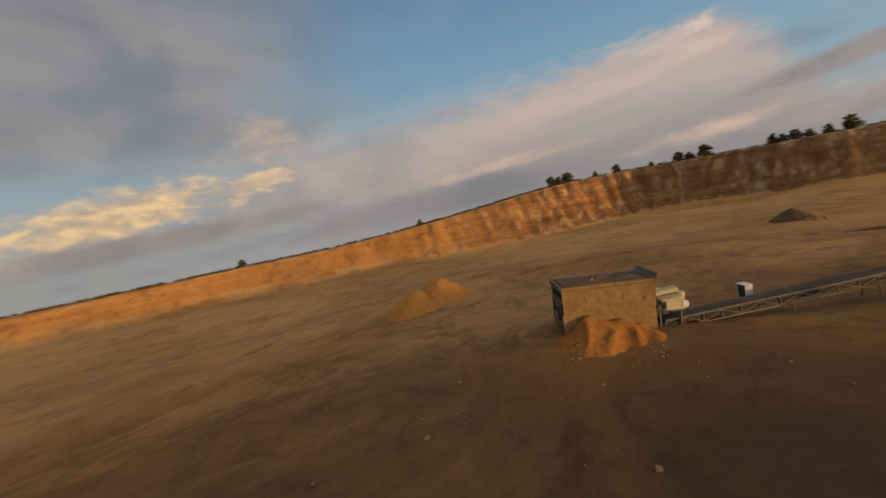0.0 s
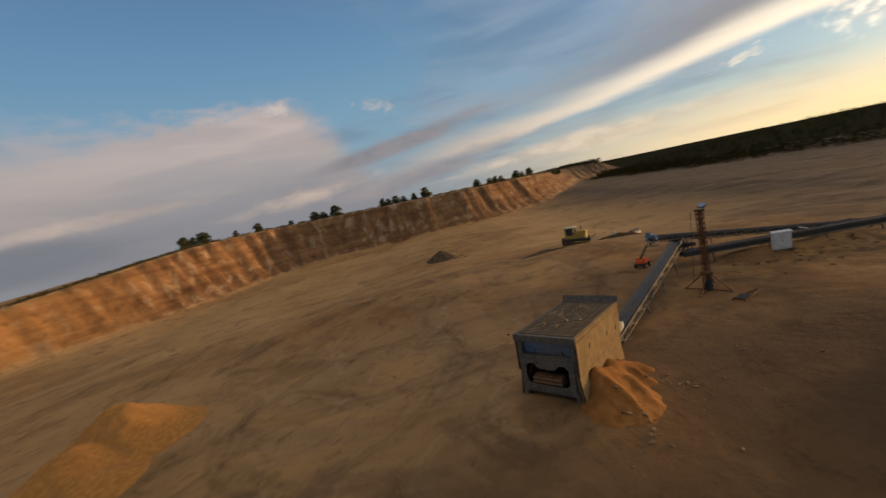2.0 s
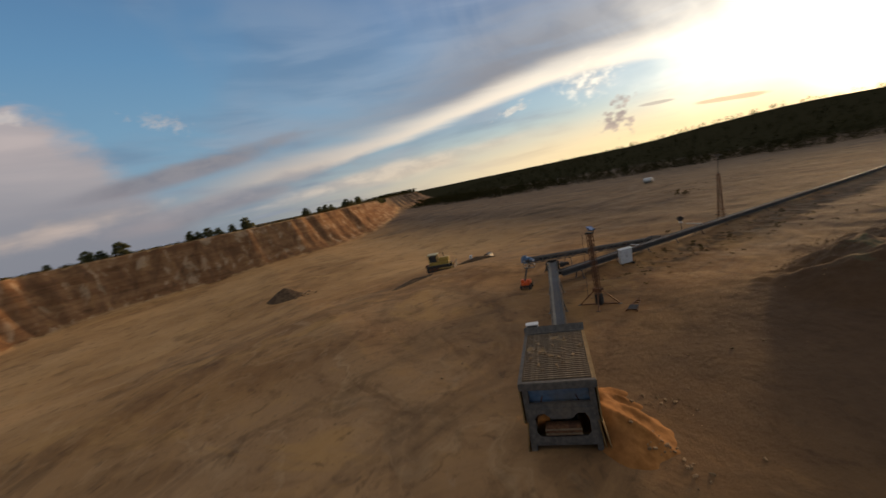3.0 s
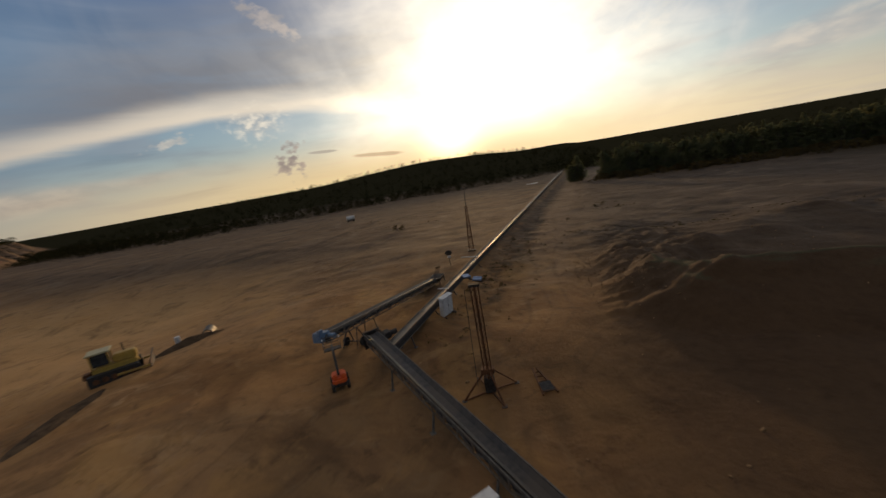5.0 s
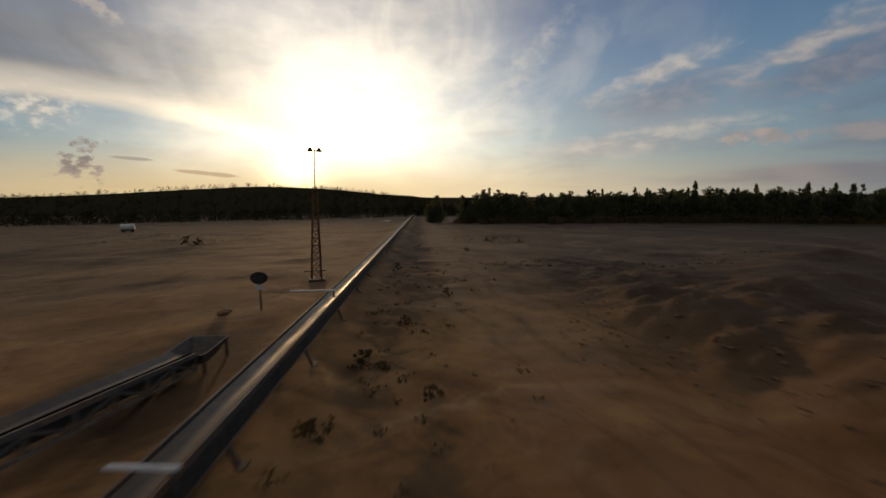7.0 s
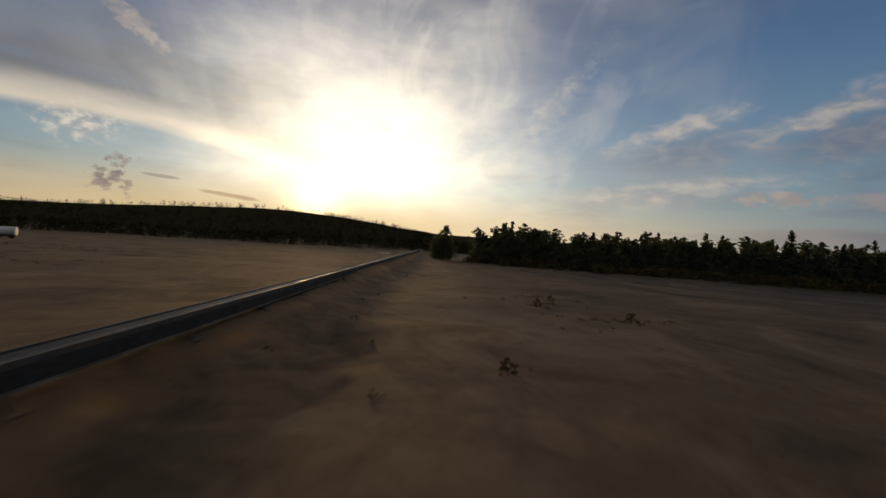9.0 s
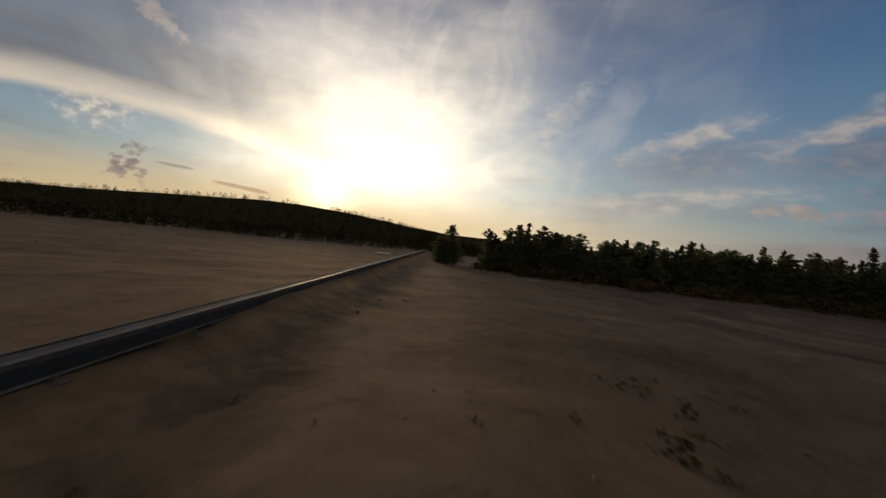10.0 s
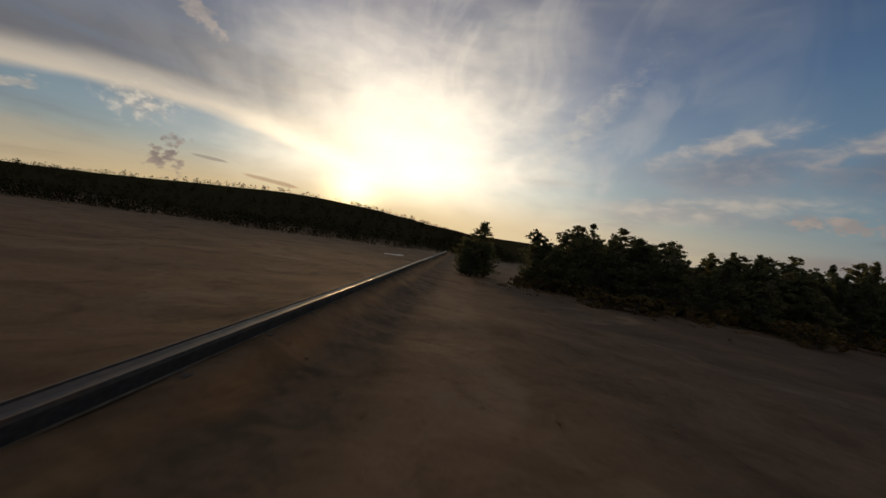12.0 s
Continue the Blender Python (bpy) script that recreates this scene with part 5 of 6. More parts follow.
def dozer():
    x, y = -30.4, -0.4
    t = thing("bulldozer", pose(x, y, gz(x, y) - 0.02, 0, 0, 52) @ Matrix.Diagonal((1.15, 1.15, 1.15, 1)), "muddy yellow bulldozer with a pale cab roof", "machine")
    for sy in (-1.05, 1.05):
        bm = B()
        n = 34
        ring = []
        for k in range(n):
            a = 2 * math.pi * k / n
            px, pz = math.cos(a), math.sin(a)
            xx = 1.55 * math.copysign(min(1, abs(px) * 1.6), px) + 0.35 * px
            ring.append((xx, 0.52 + 0.5 * math.copysign(min(1.0, abs(pz) * 1.5), pz)))
        va = [bm.verts.new((p, sy - 0.28, q)) for p, q in ring]
        vb = [bm.verts.new((p, sy + 0.28, q)) for p, q in ring]
        for i in range(n):
            bm.faces.new((va[i], va[(i + 1) % n], vb[(i + 1) % n], vb[i]))
        bm.faces.new(va)
        bm.faces.new(vb)
        bmesh.ops.recalc_face_normals(bm, faces=bm.faces)
        tr = part("track", bm, DARK, t, "dark crawler track")
        for k in range(5):
            part("roller", rod(B(), (-1.3 + 0.65 * k, sy - 0.30, 0.5), (-1.3 + 0.65 * k, sy + 0.30, 0.5), 0.24, n=12), RUST, tr)
    part("hull", box(B(), (3.2, 1.4, 0.75), (0.1, 0, 1.05), bevel=0.08), YELLOW, t)
    part("bonnet", box(B(), (1.7, 1.1, 0.75), (0.95, 0, 1.75), bevel=0.12), YELLOW, t)
    part("exhaust", rod(B(), (0.9, 0.25, 2.1), (0.9, 0.25, 2.85), 0.06), DARK, t)
    part("cab_glass", box(B(), (1.3, 1.3, 1.0), (-0.75, 0, 2.05), bevel=0.06), material("dusty_cab_glass", (0.02, 0.025, 0.03), (0.06, 0.065, 0.07), 0.2, 0.0, 3.0, 0.03, spec=0.7), t, "dark cab windows")
    for sx in (-1.4, -0.1):
        for sy in (-0.66, 0.66):
            part("cab_post", beam(B(), (sx, sy, 1.4), (sx, sy, 2.7), 0.1), YELLOW, t)
    part("cab_roof", box(B(), (1.75, 1.7, 0.14), (-0.75, 0, 2.72), bevel=0.05), CREAM, t, "pale cab roof")
    bm = B()
    rows = []
    for k in range(7):
        a = radians(-35 + 70 * k / 6)
        rows.append((2.75 - 0.55 * math.cos(a) + 0.4, 0.72 + 0.75 * math.sin(a)))
    va = [(bm.verts.new((p, -1.75, q)), bm.verts.new((p, 1.75, q)), bm.verts.new((p + 0.09, 1.75, q)), bm.verts.new((p + 0.09, -1.75, q))) for p, q in rows]
    for r, s in zip(va, va[1:]):
        for i in range(4):
            bm.faces.new((r[i], r[(i + 1) % 4], s[(i + 1) % 4], s[i]))
    bm.faces.new(va[0])
    bm.faces.new(va[-1][::-1])
    bmesh.ops.recalc_face_normals(bm, faces=bm.faces)
    part("blade", bm, STEEL, t, "scoured steel blade")
    for sy in (-1.38, 1.38):
        part("push_arm", beam(B(), (0.2, sy, 0.55), (2.6, sy, 0.5), 0.16), YELLOW, t)
    part("ripper", box(B(), (0.5, 0.9, 0.5), (-2.0, 0, 0.85), bevel=0.05), RUST, t)


dozer()


def dozer_scrap():
    """Low bank with a dark hood, a drum and offcuts behind the bulldozer."""
    heap("spoil_bank", pose(-30.0, 7.4, 0, 0, 0, 75), (5.0, 1.7), 0.8, 21.0, "low dark bank of spoil behind the bulldozer", mat=DIRT, rings=12, spokes=36)
    heap("spoil_bank", pose(-25.8, -7.8, 0, 0, 0, -62), (6.4, 1.6), 0.45, 23.0, "low dark windrow of dirt pushed up by the bulldozer", mat=DIRT, rings=12, spokes=40)
    x, y = -29.9, 10.2
    t = thing("rubber_hood", pose(x, y, gz(x, y), 0, 0, 40), "curved dark rubber hood dumped on the sand", "scrap")
    bm = B()
    for rad in (0.95, 0.88):
        for k in range(13):
            a = math.pi * k / 12
            for s in (-1.1, 1.1):
                bm.verts.new((math.cos(a) * rad * 0.8, s, math.sin(a) * rad - 0.03))
    bm.verts.ensure_lookup_table()
    v = bm.verts
    for k in range(12):
        bm.faces.new((v[2 * k], v[2 * k + 1], v[2 * k + 3], v[2 * k + 2]))
        bm.faces.new((v[26 + 2 * k], v[28 + 2 * k], v[29 + 2 * k], v[27 + 2 * k]))
        for s in (0, 1):
            bm.faces.new((v[2 * k + s], v[2 * k + 2 + s], v[28 + 2 * k + s], v[26 + 2 * k + s]))
    bmesh.ops.recalc_face_normals(bm, faces=bm.faces)
    part("shell", bm, BELT, t)
    x, y = -31.2, 7.0
    d = thing("white_drum", pose(x, y, gz(x, y) + 0.35, 0, 0, 30), "white plastic drum on a dark spoil bank", "drum")
    b = rod(B(), (0, 0, 0), (0, 0, 0.85), 0.3, n=20)
    part("drum_body", b, WHITE, d)
    part("lid", rod(B(), (0, 0, 0.85), (0, 0, 0.9), 0.31, n=20), WHITE, d)


dozer_scrap()


def pile_debris():
    rnd = random.Random(3)
    for k in range(14):
        x, y = -62.5 + rnd.gauss(0, 1.8), -21.0 + rnd.gauss(0, 1.2)
        s = rnd.uniform(0.25, 0.6)
        stone(x, y, gz(x, y) + s * 0.2, s, "large dark clod beside a spoil heap", "clods by the heap", rnd)


pile_debris()


def white_cabinet():
    x, y = 3.3, 8.5
    t = thing("control_cabinet", pose(x, y, gz(x, y) - 0.05, 0, 0, -15), "white sheet-metal control cabinet leaning beside the long conveyor", "cabinet")
    body = box(B(), (0.42, 1.6, 1.75), (0, 0, 1.05), Matrix.Rotation(radians(5), 3, "Y"), 0.02)
    part("case", body, WHITE, t)
    part("lid", box(B(), (0.58, 1.75, 0.07), (0.08, 0, 1.97), Matrix.Rotation(radians(11), 3, "Y"), 0.015), WHITE, t, "dusty white lid")
    for y0 in (-0.45, 0.45):
        d = part("door", box(B(), (0.03, 0.72, 1.5), (0.24, y0 * 0.85, 1.03), Matrix.Rotation(radians(5), 3, "Y"), 0.01), WHITE, t)
        part("handle", box(B(), (0.04, 0.03, 0.12), (0.27, y0 * 0.85 + 0.3 * (1 if y0 < 0 else -1), 1.05)), GREY, d)
    for y0 in (-0.8, 0.8):
        part("skid", box(B(), (0.95, 0.14, 0.2), (0, y0, 0.08), bevel=0.02), STEEL, t)


white_cabinet()


def round_sign():
    x, y = -3.1, 29.8
    t = thing("round_sign", pose(x, y, gz(x, y), 0, 0, 2), "large dark round sign on a post with a white plate", "sign")
    part("post", rod(B(), (0, 0, -0.2), (0, 0, 1.9), 0.05), STEEL, t)
    bm = B()
    bmesh.ops.create_cone(bm, cap_ends=True, segments=40, radius1=0.5, radius2=0.5, depth=0.05, matrix=Matrix.Translation((0, -0.06, 2.0)) @ Matrix.Rotation(radians(90), 4, "X") @ Matrix.Diagonal((1, 0.74, 1, 1)))
    part("disc", bm, DARK, t, "dark weathered disc")
    part("plate", box(B(), (0.5, 0.03, 0.3), (0.02, -0.06, 1.42), bevel=0.005), WHITE, t, "white plate under the disc")
    x, y = -5.0, 29.2
    s = tagged(new("sand_block", STONES[2]), "pale sandy boulder lying near the round sign", "stone")
    s.matrix_world = pose(x, y, gz(x, y) + 0.15, 8, 5, 40) @ Matrix.Diagonal((0.5, 0.4, 0.35, 1))


round_sign()


def lying_trestle():
    x, y = 13.0, -2.9
    t = thing("steel_trestle", pose(x, y, gz(x, y) + 0.08, 0, 0, 24), "rusty steel trestle frame lying near the mast", "scrap")
    for sx, sx2 in ((-0.12, -0.42), (0.12, 0.45)):
        part("rail", beam(B(), (sx, 1.5, 0.15), (sx2, -1.3, 0.05), 0.10), RUST, t)
    for k in range(5):
        y0 = 1.1 - 0.55 * k
        w = 0.16 + 0.06 * k
        part("rung", beam(B(), (-w, y0, 0.12), (w, y0, 0.12), 0.06), RUST, t)
    part("plate", box(B(), (0.7, 0.9, 0.03), (0, -0.7, 0.17), Matrix.Rotation(radians(6), 3, "X")), DARK, t)


lying_trestle()


def far_bits():
    """Tank, sheet and shed pieces far out on the floor."""
    x, y = -92, 147
    t = thing("white_tank", pose(x, y, gz(x, y), 0, 0, 30), "small white tank trailer standing far out on the sand", "tank")
    part("shell", rod(B(), (-1.9, 0, 1.7), (1.9, 0, 1.7), 1.05, n=22), WHITE, t)
    part("cradle", box(B(), (3.6, 1.2, 0.5), (0, 0, 0.65), bevel=0.04), STEEL, t)
    for sx in (-1.2, 1.2):
        part("wheel", rod(B(), (sx, -1.0, 0.45), (sx, 1.0, 0.45), 0.48, n=18), DARK, t)
    x, y = -17, 270
    s = thing("white_sheet", pose(x, y, gz(x, y) + 0.1, 0, 0, 10), "flat white sheet lying beside the far conveyor", "sheet")
    part("sheet", box(B(), (6.5, 3.2, 0.12), (0, 0, 0), bevel=0.03), WHITE, s)
    part("sheet", box(B(), (2.4, 2.6, 0.12), (3.4, 0.8, 0.16), Matrix.Rotation(radians(4), 3, "Y"), 0.03), WHITE, s)


far_bits()


def rubble():
    """Broken clods strewn over the spoil fringe, far too many to count."""
    rnd = np.random.RandomState(77)
    base = []
    for me in STONES:
        co = np.zeros(len(me.vertices) * 3)
        me.vertices.foreach_get("co", co)
        base.append((co.reshape(-1, 3), [tuple(p.vertices) for p in me.polygons]))
    verts, faces = [], []
    for cx, cy, sx, sy, n in ((16.5, 27, 1.6, 3.5, 150), (18.5, 19, 1.8, 3.0, 190), (20.5, 12.5, 2.0, 1.6, 110), (7.5, 24, 2.2, 14.0, 40), (13, 92, 6.0, 24.0, 90), (22, 120, 9.0, 20.0, 60)):
        x, y = cx + rnd.normal(size=n) * sx, cy + rnd.normal(size=n) * sy
        z = ground_height(x, y)
        for k in range(n):
            s = 0.04 + 0.13 * rnd.uniform() ** 4
            co, polys = base[rnd.randint(len(base))]
            a = rnd.uniform(0, 2 * math.pi)
            q = co * np.array((1.0, rnd.uniform(0.6, 1.0), rnd.uniform(0.5, 0.9))) * s
            q = np.stack([q[:, 0] * math.cos(a) - q[:, 1] * math.sin(a), q[:, 0] * math.sin(a) + q[:, 1] * math.cos(a), q[:, 2]], 1) + np.array((x[k], y[k], z[k] + 0.2 * s))
            n0 = len(verts)
            verts += q.tolist()
            faces += [tuple(i + n0 for i in p) for p in polys]
    me = bpy.data.meshes.new("rubble")
    me.from_pydata(verts, [], faces)
    me.materials.append(STONE)
    tagged(new("rubble", me), "broken sandy clods strewn over the spoil bank", "rubble", kind="stuff")


rubble()


# ---------------------------------------------------------------- trees and scrub
def leaf_material(name, dark, light, through=0.5):
    mat = bpy.data.materials.new(name)
    mat.use_nodes = True
    g = Net(mat.node_tree)
    isl = g.node("ShaderNodeNewGeometry").outputs["Random Per Island"]
    own = g.node("ShaderNodeObjectInfo").outputs["Random"]
    col = g.mix(isl, dark, light)
    col = g.mix(1.0, col, g.ramp(own, [(0.0, (0.75, 0.8, 0.75)), (1.0, (1.25, 1.15, 0.9))]), "MULTIPLY")
    b = g.node("ShaderNodeBsdfPrincipled")
    g.put(b.inputs["Base Color"], col)
    b.inputs["Roughness"].default_value = 0.7
    b.inputs["Specular IOR Level"].default_value = 0.0
    thin = g.node("ShaderNodeBsdfTranslucent")
    g.put(thin.inputs[0], col)
    both = g.node("ShaderNodeMixShader")
    both.inputs[0].default_value = through
    g.tree.links.new(b.outputs[0], both.inputs[1])
    g.tree.links.new(thin.outputs[0], both.inputs[2])
    g.tree.links.new(both.outputs[0], g.node("ShaderNodeOutputMaterial").inputs[0])
    return mat


# near leaves lifted in colour, standing in for haze over the wood
LEAF = leaf_material("dull_green_leaves", (0.085, 0.100, 0.060), (0.185, 0.190, 0.115))
# far leaves sunk near black: the hills' silhouette against the sun, put into colour
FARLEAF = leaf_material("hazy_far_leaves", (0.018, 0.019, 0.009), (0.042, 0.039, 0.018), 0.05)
SCRUB = leaf_material("dry_scrub", (0.080, 0.062, 0.030), (0.170, 0.125, 0.062), 0.15)
BARK = material("grey_brown_bark", (0.06, 0.045, 0.035), (0.13, 0.10, 0.08), 0.9, 0.0, 12.0, 0.4)


def quads_mesh(name, centres, sizes, rnd, mat, flat=0.0):
    """Many small leaf quads as one mesh."""
    n = len(centres)
    c = np.asarray(centres, float)
    s = np.asarray(sizes, float)[:, None]
    u = rnd.normal(size=(n, 3))
    u[:, 2] *= 1 - flat
    u /= np.linalg.norm(u, axis=1)[:, None]
    v = np.cross(u, rnd.normal(size=(n, 3)))
    v /= np.linalg.norm(v, axis=1)[:, None] + 1e-9
    u, v = u * s, v * s * 0.55
    verts = np.stack([c - u, c + v * 0.9, c + u, c - v], 1).reshape(-1, 3)
    faces = np.arange(4 * n).reshape(-1, 4)
    me = bpy.data.meshes.new(name)
    me.from_pydata(verts.tolist(), [], faces.tolist())
    me.materials.append(mat)
    return me


def tree(name, seed, height, spread, kind, label, leaf=0.22, clumps=26, per=64, mat=LEAF):
    """Tapered trunk with limbs and a crown of many small leaves."""
    rnd = np.random.RandomState(seed)
    t = thing(name, Matrix.Identity(4), label, "tree")
    bm = B()
    rod(bm, (0, 0, -0.3), (0, 0, height * 0.55), height * 0.022, height * 0.012, 7)
    rod(bm, (0, 0, height * 0.55), (rnd.uniform(-0.2, 0.2), rnd.uniform(-0.2, 0.2), height * 0.96), height * 0.012, 0.02, 6)
    centres, sizes = [], []
    for k in range(clumps):
        f = rnd.uniform(0.05, 1.0) ** 0.85
        a = rnd.uniform(0, 2 * math.pi)
        if kind == "pine":
            r = spread * (1.02 - f) ** 0.8 * rnd.uniform(0.3, 1.0)
        elif kind == "bush":
            r = spread * math.sqrt(max(0.05, 1 - f * f)) * rnd.uniform(0.2, 1.0)
        else:
            r = spread * math.sin(math.pi * min(1.0, 0.12 + 0.86 * f)) ** 0.7 * rnd.uniform(0.15, 1.0) * (1 + 0.35 * math.sin(3 * a + 7 * f + seed))
        z = height * (f * rnd.uniform(0.9, 1.06) if kind == "leafy" else f if kind == "pine" else f * 0.92)
        p = np.array((r * math.cos(a), r * math.sin(a), z))
        rod(bm, (0, 0, max(0.1, z - r * 0.55)), tuple(p), height * 0.006 + 0.01, 0.008, 4)
        rad = (0.055 if kind == "pine" else 0.14 if kind == "bush" else 0.08) * height * rnd.uniform(0.35, 1.0) * (1.3 - 0.85 * f)
        m = int(per * rnd.uniform(0.6, 1.3))
        q = rnd.normal(size=(m, 3)) * 0.55
        q[:, 2] *= 0.75
        centres.append(p + q * rad)
        sizes.append(rnd.uniform(0.6, 1.3, m) * leaf)
    part("trunk", bm, BARK, t, "grey-brown trunk and limbs")
    ob = new("crown", quads_mesh("crown", np.concatenate(centres), np.concatenate(sizes), rnd, mat))
    ob.parent = t
    return t


MODELS = []
for k in range(4):
    MODELS.append(tree("leafy_tree", 100 + k, 10.0, 2.9, "leafy", "dull green leafy tree at the edge of a dense wood", 0.16, 120, 42))
for k in range(4):
    MODELS.append(tree("pine_tree", 200 + k, 10.5, 2.2, "pine", "slim dark pine at the edge of a dense wood", 0.15, 80, 50))
for k in range(3):
    MODELS.append(tree("rim_tree", 300 + k, 4.8, 2.5, "bush", "small round tree on the grassy rim of the quarry", 0.30, 48, 80))
for k in range(3):
    MODELS.append(tree("shrub", 400 + k, 1.8, 1.4, "bush", "low scrubby bush on the sandy ground", 0.12, 16, 60, SCRUB))
PARK = {}


def plant(k, x, y, size, rnd, group, wide=1.0):
    """The first use of a model moves it, later ones copy it."""
    m = pose(x, y, gz(x, y) - 0.05, rnd.uniform(-3, 3), rnd.uniform(-3, 3), rnd.uniform(0, 360)) @ Matrix.Diagonal((size * rnd.uniform(0.9, 1.2) * wide, size * rnd.uniform(0.9, 1.2) * wide, size, 1))
    if k not in PARK:
        PARK[k] = MODELS[k]
        MODELS[k].matrix_basis = m
        MODELS[k]["group"] = group
        return MODELS[k]
    ob = copy_thing(MODELS[k], Matrix.Identity(4))
    ob.matrix_basis = m
    ob["group"] = group
    return ob


WOOD_EDGE = [(27, 207), (39, 196), (62, 183), (97, 178), (142, 170), (204, 148), (290, 100)]


def wood():
    rnd = random.Random(21)
    plant(0, 15.0, 212, 1.4, rnd, "trees of the wood", 1.25)
    plant(1, 17.4, 216, 0.9, rnd, "trees of the wood")
    for x, y, size in ((12.4, 213, 0.95), (14.0, 215, 1.15), (13.4, 210, 0.8), (17.0, 212.5, 0.85), (11.2, 212, 0.7)):
        plant(rnd.randrange(4), x, y, size, rnd, "trees of the wood", 1.3)
    plant(12, 16.5, 210, 1.5, rnd, "scrub by the wood")
    along = 0.0
    for (ax, ay), (bx, by) in zip(WOOD_EDGE, WOOD_EDGE[1:]):
        n = math.hypot(bx - ax, by - ay)
        nx, ny = -(by - ay) / n, (bx - ax) / n
        k = 0.0
        while k < n:
            for row, back in enumerate((0, 3.5, 7.5, 13, 20)):
                if row > 1 and rnd.random() < 0.25:
                    continue
                s = k + rnd.uniform(-2.5, 2.5)
                b = back + rnd.uniform(-2, 2.5)
                x, y = ax + (bx - ax) * s / n + nx * b, ay + (by - ay) * s / n + ny * b
                kind = rnd.choice((0, 1, 2, 3, 0, 1, 2, 3, 4, 5, 6, 7) if along + k > 45 else (0, 1, 2, 3, 0, 1, 2, 3, 5))
                plant(kind, x, y, (rnd.uniform(0.45, 0.95) if row == 0 else rnd.uniform(0.76, 1.28) * (1.0 if kind < 4 else 1.12) + (0.18 if rnd.random() < 0.12 else 0.0)) * (1.0 + 0.3 * max(0.0, 1 - (along + k) / 34.0) + 0.14 * min(1.0, max(0.0, (along + k - 60.0) / 30.0))), rnd, "trees of the wood", 1.3 if kind < 4 else 0.9)
            for _ in range(3):
                b = rnd.uniform(-6, 1) if rnd.random() < 0.55 or along + k < 18 else rnd.uniform(-17, -5)
                plant(11 + rnd.randrange(3), ax + (bx - ax) * (k + rnd.uniform(-2, 2)) / n + nx * b, ay + (by - ay) * k / n + ny * b, rnd.uniform(0.8, 2.0), rnd, "scrub by the wood", 1.5)
            k += 2.4 if along < 170 else 5.0
        along += n


wood()

RIM_TREES = [(-120, -125, 1.1), (-125, -124, 0.9), (-131, -123, 1.2), (-145, -116, 0.7), (-153, -109, 1.0), (-165, -97, 0.6), (-170, -86, 1.1), (-172, -82, 0.9), (-172, -75, 1.35), (-174, -50, 1.0), (-174, -47, 0.8), (-175, -43, 1.0), (-176, -39, 0.8), (-176, -33, 0.9), (-177, -27, 1.3), (-189, 3, 1.0), (-193, 11, 0.8), (-196, 15, 0.9), (-200, 19, 0.8), (-216, 32, 1.1), (-226, 38, 0.8), (-238, 46, 1.2), (12, -181, 0.7), (-57, -151, 0.6), (-300, 82, 1.2), (-330, 96, 1.0)]


def rim():
    rnd = random.Random(8)
    for x, y, s in RIM_TREES:
        plant(8 + rnd.randrange(3), x, y, s, rnd, "trees on the rim")
    for x, y, s in ((4.4, 20.6, 0.5), (5.6, 26.5, 0.35), (3.6, 15.4, 0.35), (6.8, 18.2, 0.3), (8.2, 33, 0.35), (4.2, 44, 0.4), (-37, 83.5, 1.1), (-35.8, 84.6, 0.8), (13, 62, 0.35), (19, 81, 0.4), (21, 84, 0.35), (24, 75, 0.45)):
        plant(11 + rnd.randrange(3), x, y, s, rnd, "scrub on the floor")


rim()


def scatter(name, label, pts, size, per, mat, seed, tall=0.5, flat=0.3):
    """Tufts of small blades or leaves, one object."""
    rnd = np.random.RandomState(seed)
    pts = np.asarray(pts, float)
    z = ground_height(pts[:, 0], pts[:, 1])
    n = len(pts) * per
    q = rnd.normal(size=(n, 3)) * np.array((size, size, size * tall))
    q[:, 2] = np.abs(q[:, 2])
    c = np.repeat(np.stack([pts[:, 0], pts[:, 1], z], 1), per, 0) + q
    ob = new(name, quads_mesh(name, c, rnd.uniform(0.5, 1.2, n) * size * 0.55, rnd, mat, flat))
    return tagged(ob, label, name.replace("_", " "), kind="stuff")


def floor_scrub():
    rnd = np.random.RandomState(4)
    pts = []
    for _ in range(120):
        y = rnd.uniform(-2, 118) if rnd.uniform() < 0.35 else rnd.uniform(2, 45)
        x = 2.8 + abs(rnd.normal()) * 3.2 + 0.02 * y
        pts.append((x, y))
    for cx, cy, r, n in ((24, 75, 2.5, 13), (22, 87, 2.5, 13), (20, 82, 2.0, 10), (48, 49, 6, 30), (30, 44, 4, 40), (17, 46, 3, 25), (-45, 95, 8, 40), (-60, 120, 10, 50)):
        for _ in range(n):
            pts.append((cx + rnd.normal() * r, cy + rnd.normal() * r * 0.4))
    scatter("dry_tufts", "thin dry tufts and scrub beside the conveyor", pts, 0.15, 14, SCRUB, 6, 0.45)


floor_scrub()


def wood_grass():
    """Rough grass and dead brush on the strip before the wood."""
    rnd = np.random.RandomState(19)
    pts = []
    for (ax, ay), (bx, by) in zip(WOOD_EDGE, WOOD_EDGE[1:-1]):
        n = math.hypot(bx - ax, by - ay)
        nx, ny = -(by - ay) / n, (bx - ax) / n
        for _ in range(int(n * 7)):
            s, b = rnd.uniform(0, n), 2.0 - abs(rnd.normal()) * 9
            x, y = ax + (bx - ax) * s / n + nx * b, ay + (by - ay) * s / n + ny * b
            if fractal(np.array([x]), np.array([y]), 9.0, 2, 61)[0] > -0.15:
                pts.append((x, y))
    scatter("rough_grass", "rough dry grass and brush before the wood", pts, 0.32, 16, SCRUB, 20, 0.5)


wood_grass()


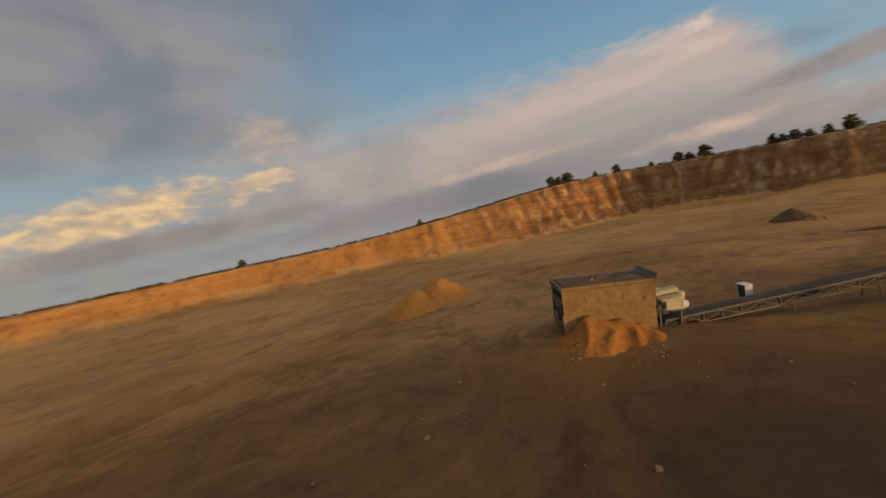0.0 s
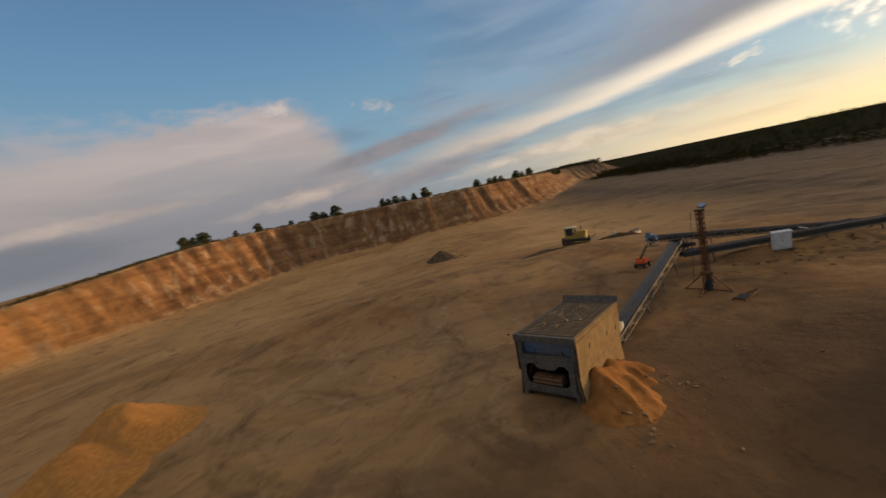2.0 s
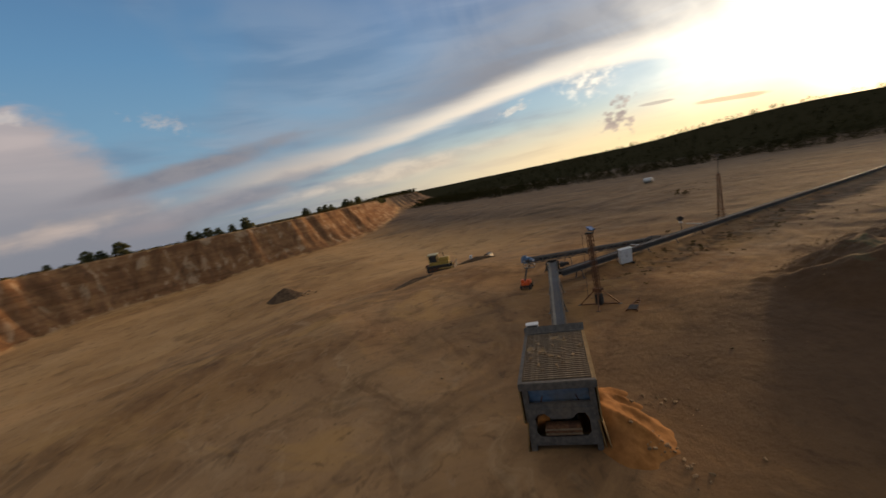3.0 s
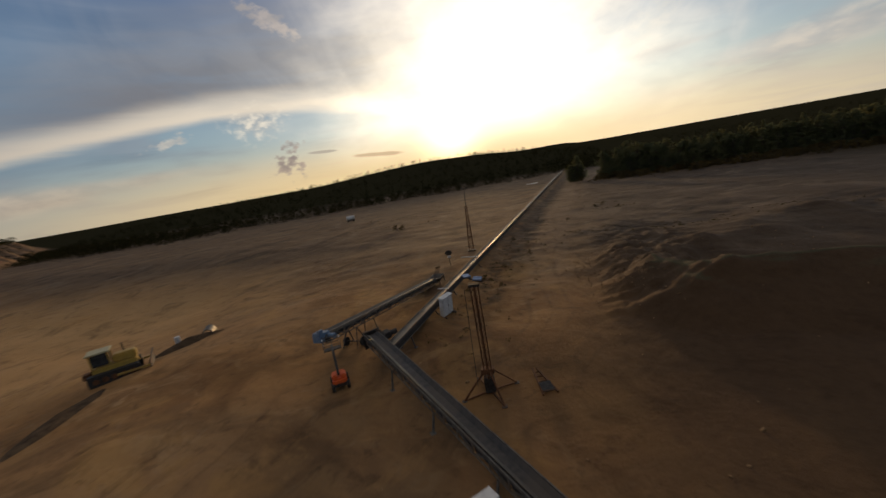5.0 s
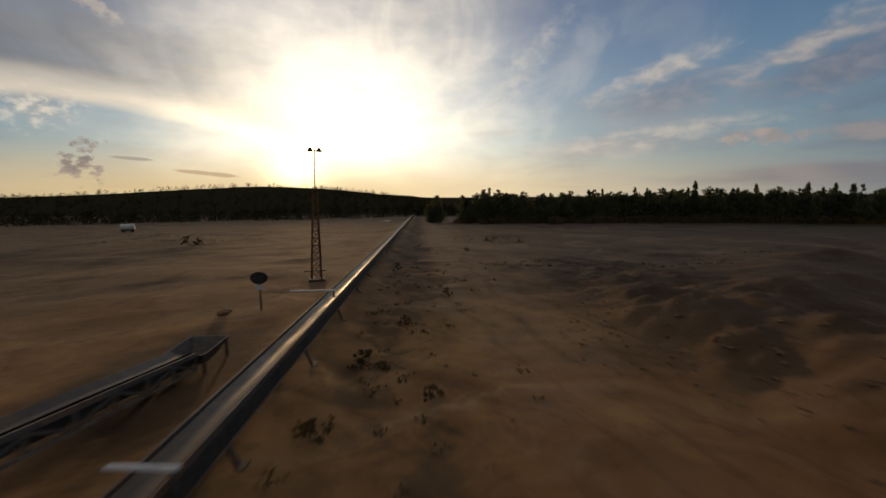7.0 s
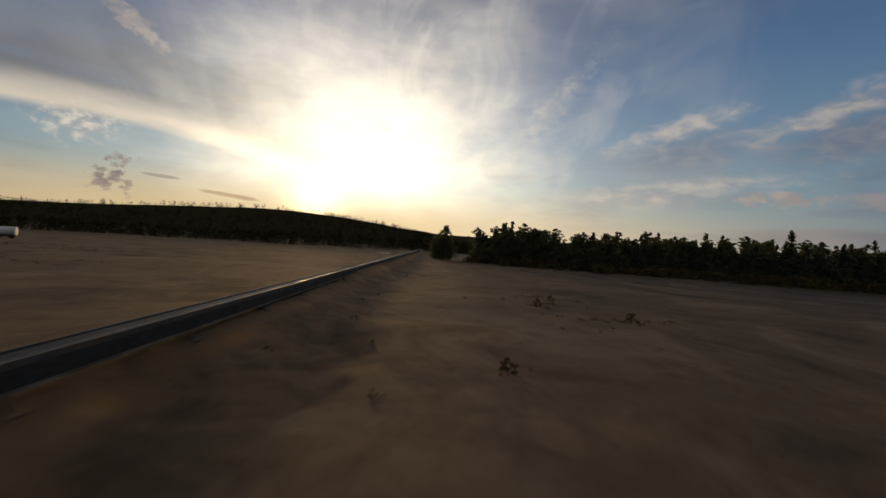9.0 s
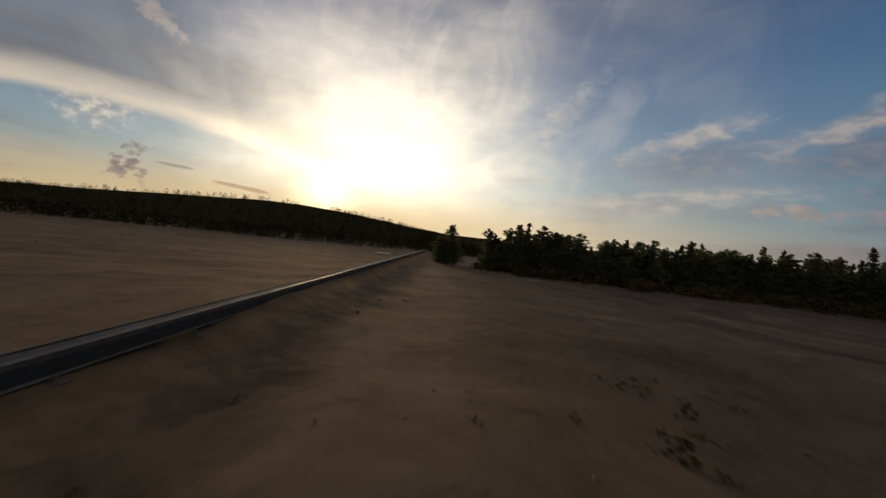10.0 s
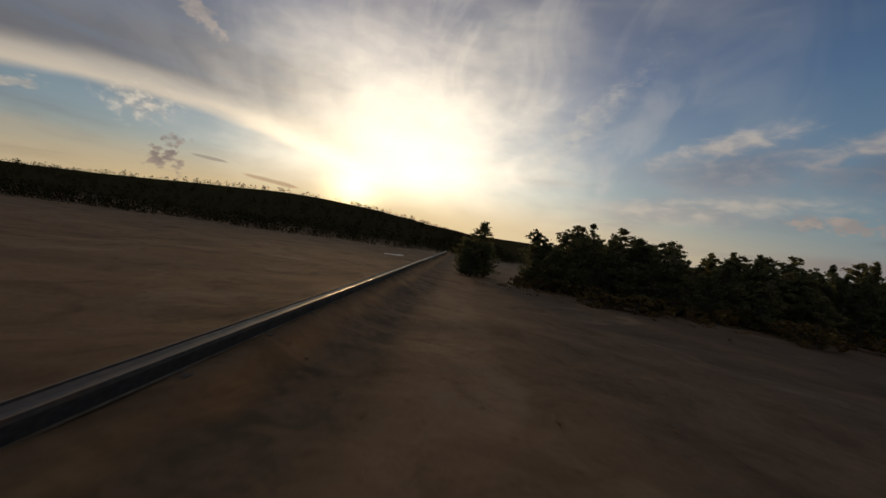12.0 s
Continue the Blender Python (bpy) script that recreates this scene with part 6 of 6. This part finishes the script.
def rim_strip():
    """Rough grass and low scrub along the lip of the face."""
    rnd = np.random.RandomState(14)
    pts = []
    for (ax, ay), (bx, by) in zip(FACE[4:-6], FACE[5:-5]):
        n = math.hypot(bx - ax, by - ay)
        nx, ny = -(by - ay) / n, (bx - ax) / n
        for _ in range(int(n * 1.8)):
            s, b = rnd.uniform(0, n), 14.0 + abs(rnd.normal()) * 7
            pts.append((ax + (bx - ax) * s / n + nx * b, ay + (by - ay) * s / n + ny * b))
    scatter("rim_grass", "rough grass and scrub along the lip of the quarry face", pts, 0.75, 22, SCRUB, 15, 0.45)


rim_strip()


def far_woods():
    """Woods on the hills to the north and behind the near trees."""
    rnd = np.random.RandomState(31)
    pts = []
    edge = [(-520, 200), (-345, 135), (-280, 185), (-213, 225), (-150, 295), (-80, 352), (-25, 402), (30, 400)]
    ex, ey = np.array([e[0] for e in edge], float), np.array([e[1] for e in edge], float)
    for depth, count in ((40, 1500), (150, 1900), (420, 1700), (900, 1300)):
        x = rnd.uniform(-900, 60, count)
        y = np.interp(x, ex, ey) + rnd.uniform(0, depth, count) + 22 * np.sin(x * 0.031) + 13 * np.sin(x * 0.083 + 1.0) + rnd.exponential(9.0, count)
        pts += list(zip(x, y))
    # behind the near wood, and out to the east
    for _ in range(1500):
        s = rnd.uniform(0, 1)
        ax, ay = np.interp(s, [0, 0.3, 0.6, 1.0], [26, 80, 200, 520]), np.interp(s, [0, 0.3, 0.6, 1.0], [225, 195, 170, -60])
        b = rnd.exponential(60)
        pts.append((ax + b * 0.45, ay + b))
    for _ in range(2600):
        a, r = radians(rnd.uniform(8, 78)), 190 + 1400 * rnd.uniform(0, 1) ** 1.6
        x, y = 40 + r * math.sin(a), r * math.cos(a)
        if y > 235 - 0.45 * x:
            pts.append((x, y))
    pts = np.array(pts)
    z = ground_height(pts[:, 0], pts[:, 1])
    inner = np.clip((pts[:, 1] - np.interp(pts[:, 0], ex, ey)) / 60.0, 0, 1)
    h = rnd.uniform(2.2, 7.0, len(pts)) * (0.45 + 0.75 * inner) * np.where(rnd.uniform(size=len(pts)) < 0.05, 1.2, 1.0)
    per = 30
    f = rnd.uniform(0.08, 1.0, (len(pts), per))
    r = (0.52 * h[:, None]) * np.sin(np.pi * np.clip(0.15 + 0.83 * f, 0, 1)) ** 0.8 * np.sqrt(rnd.uniform(0, 1, f.shape))
    a = rnd.uniform(0, 2 * np.pi, f.shape)
    c = np.stack([pts[:, 0, None] + r * np.cos(a), pts[:, 1, None] + r * np.sin(a), z[:, None] + f * h[:, None]], 2).reshape(-1, 3)
    s = (rnd.uniform(0.5, 1.2, f.shape) * h[:, None] * 0.115).ravel()
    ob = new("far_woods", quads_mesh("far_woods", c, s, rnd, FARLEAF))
    tagged(ob, "dark mixed woods covering the low hills", "woods", kind="stuff")


far_woods()
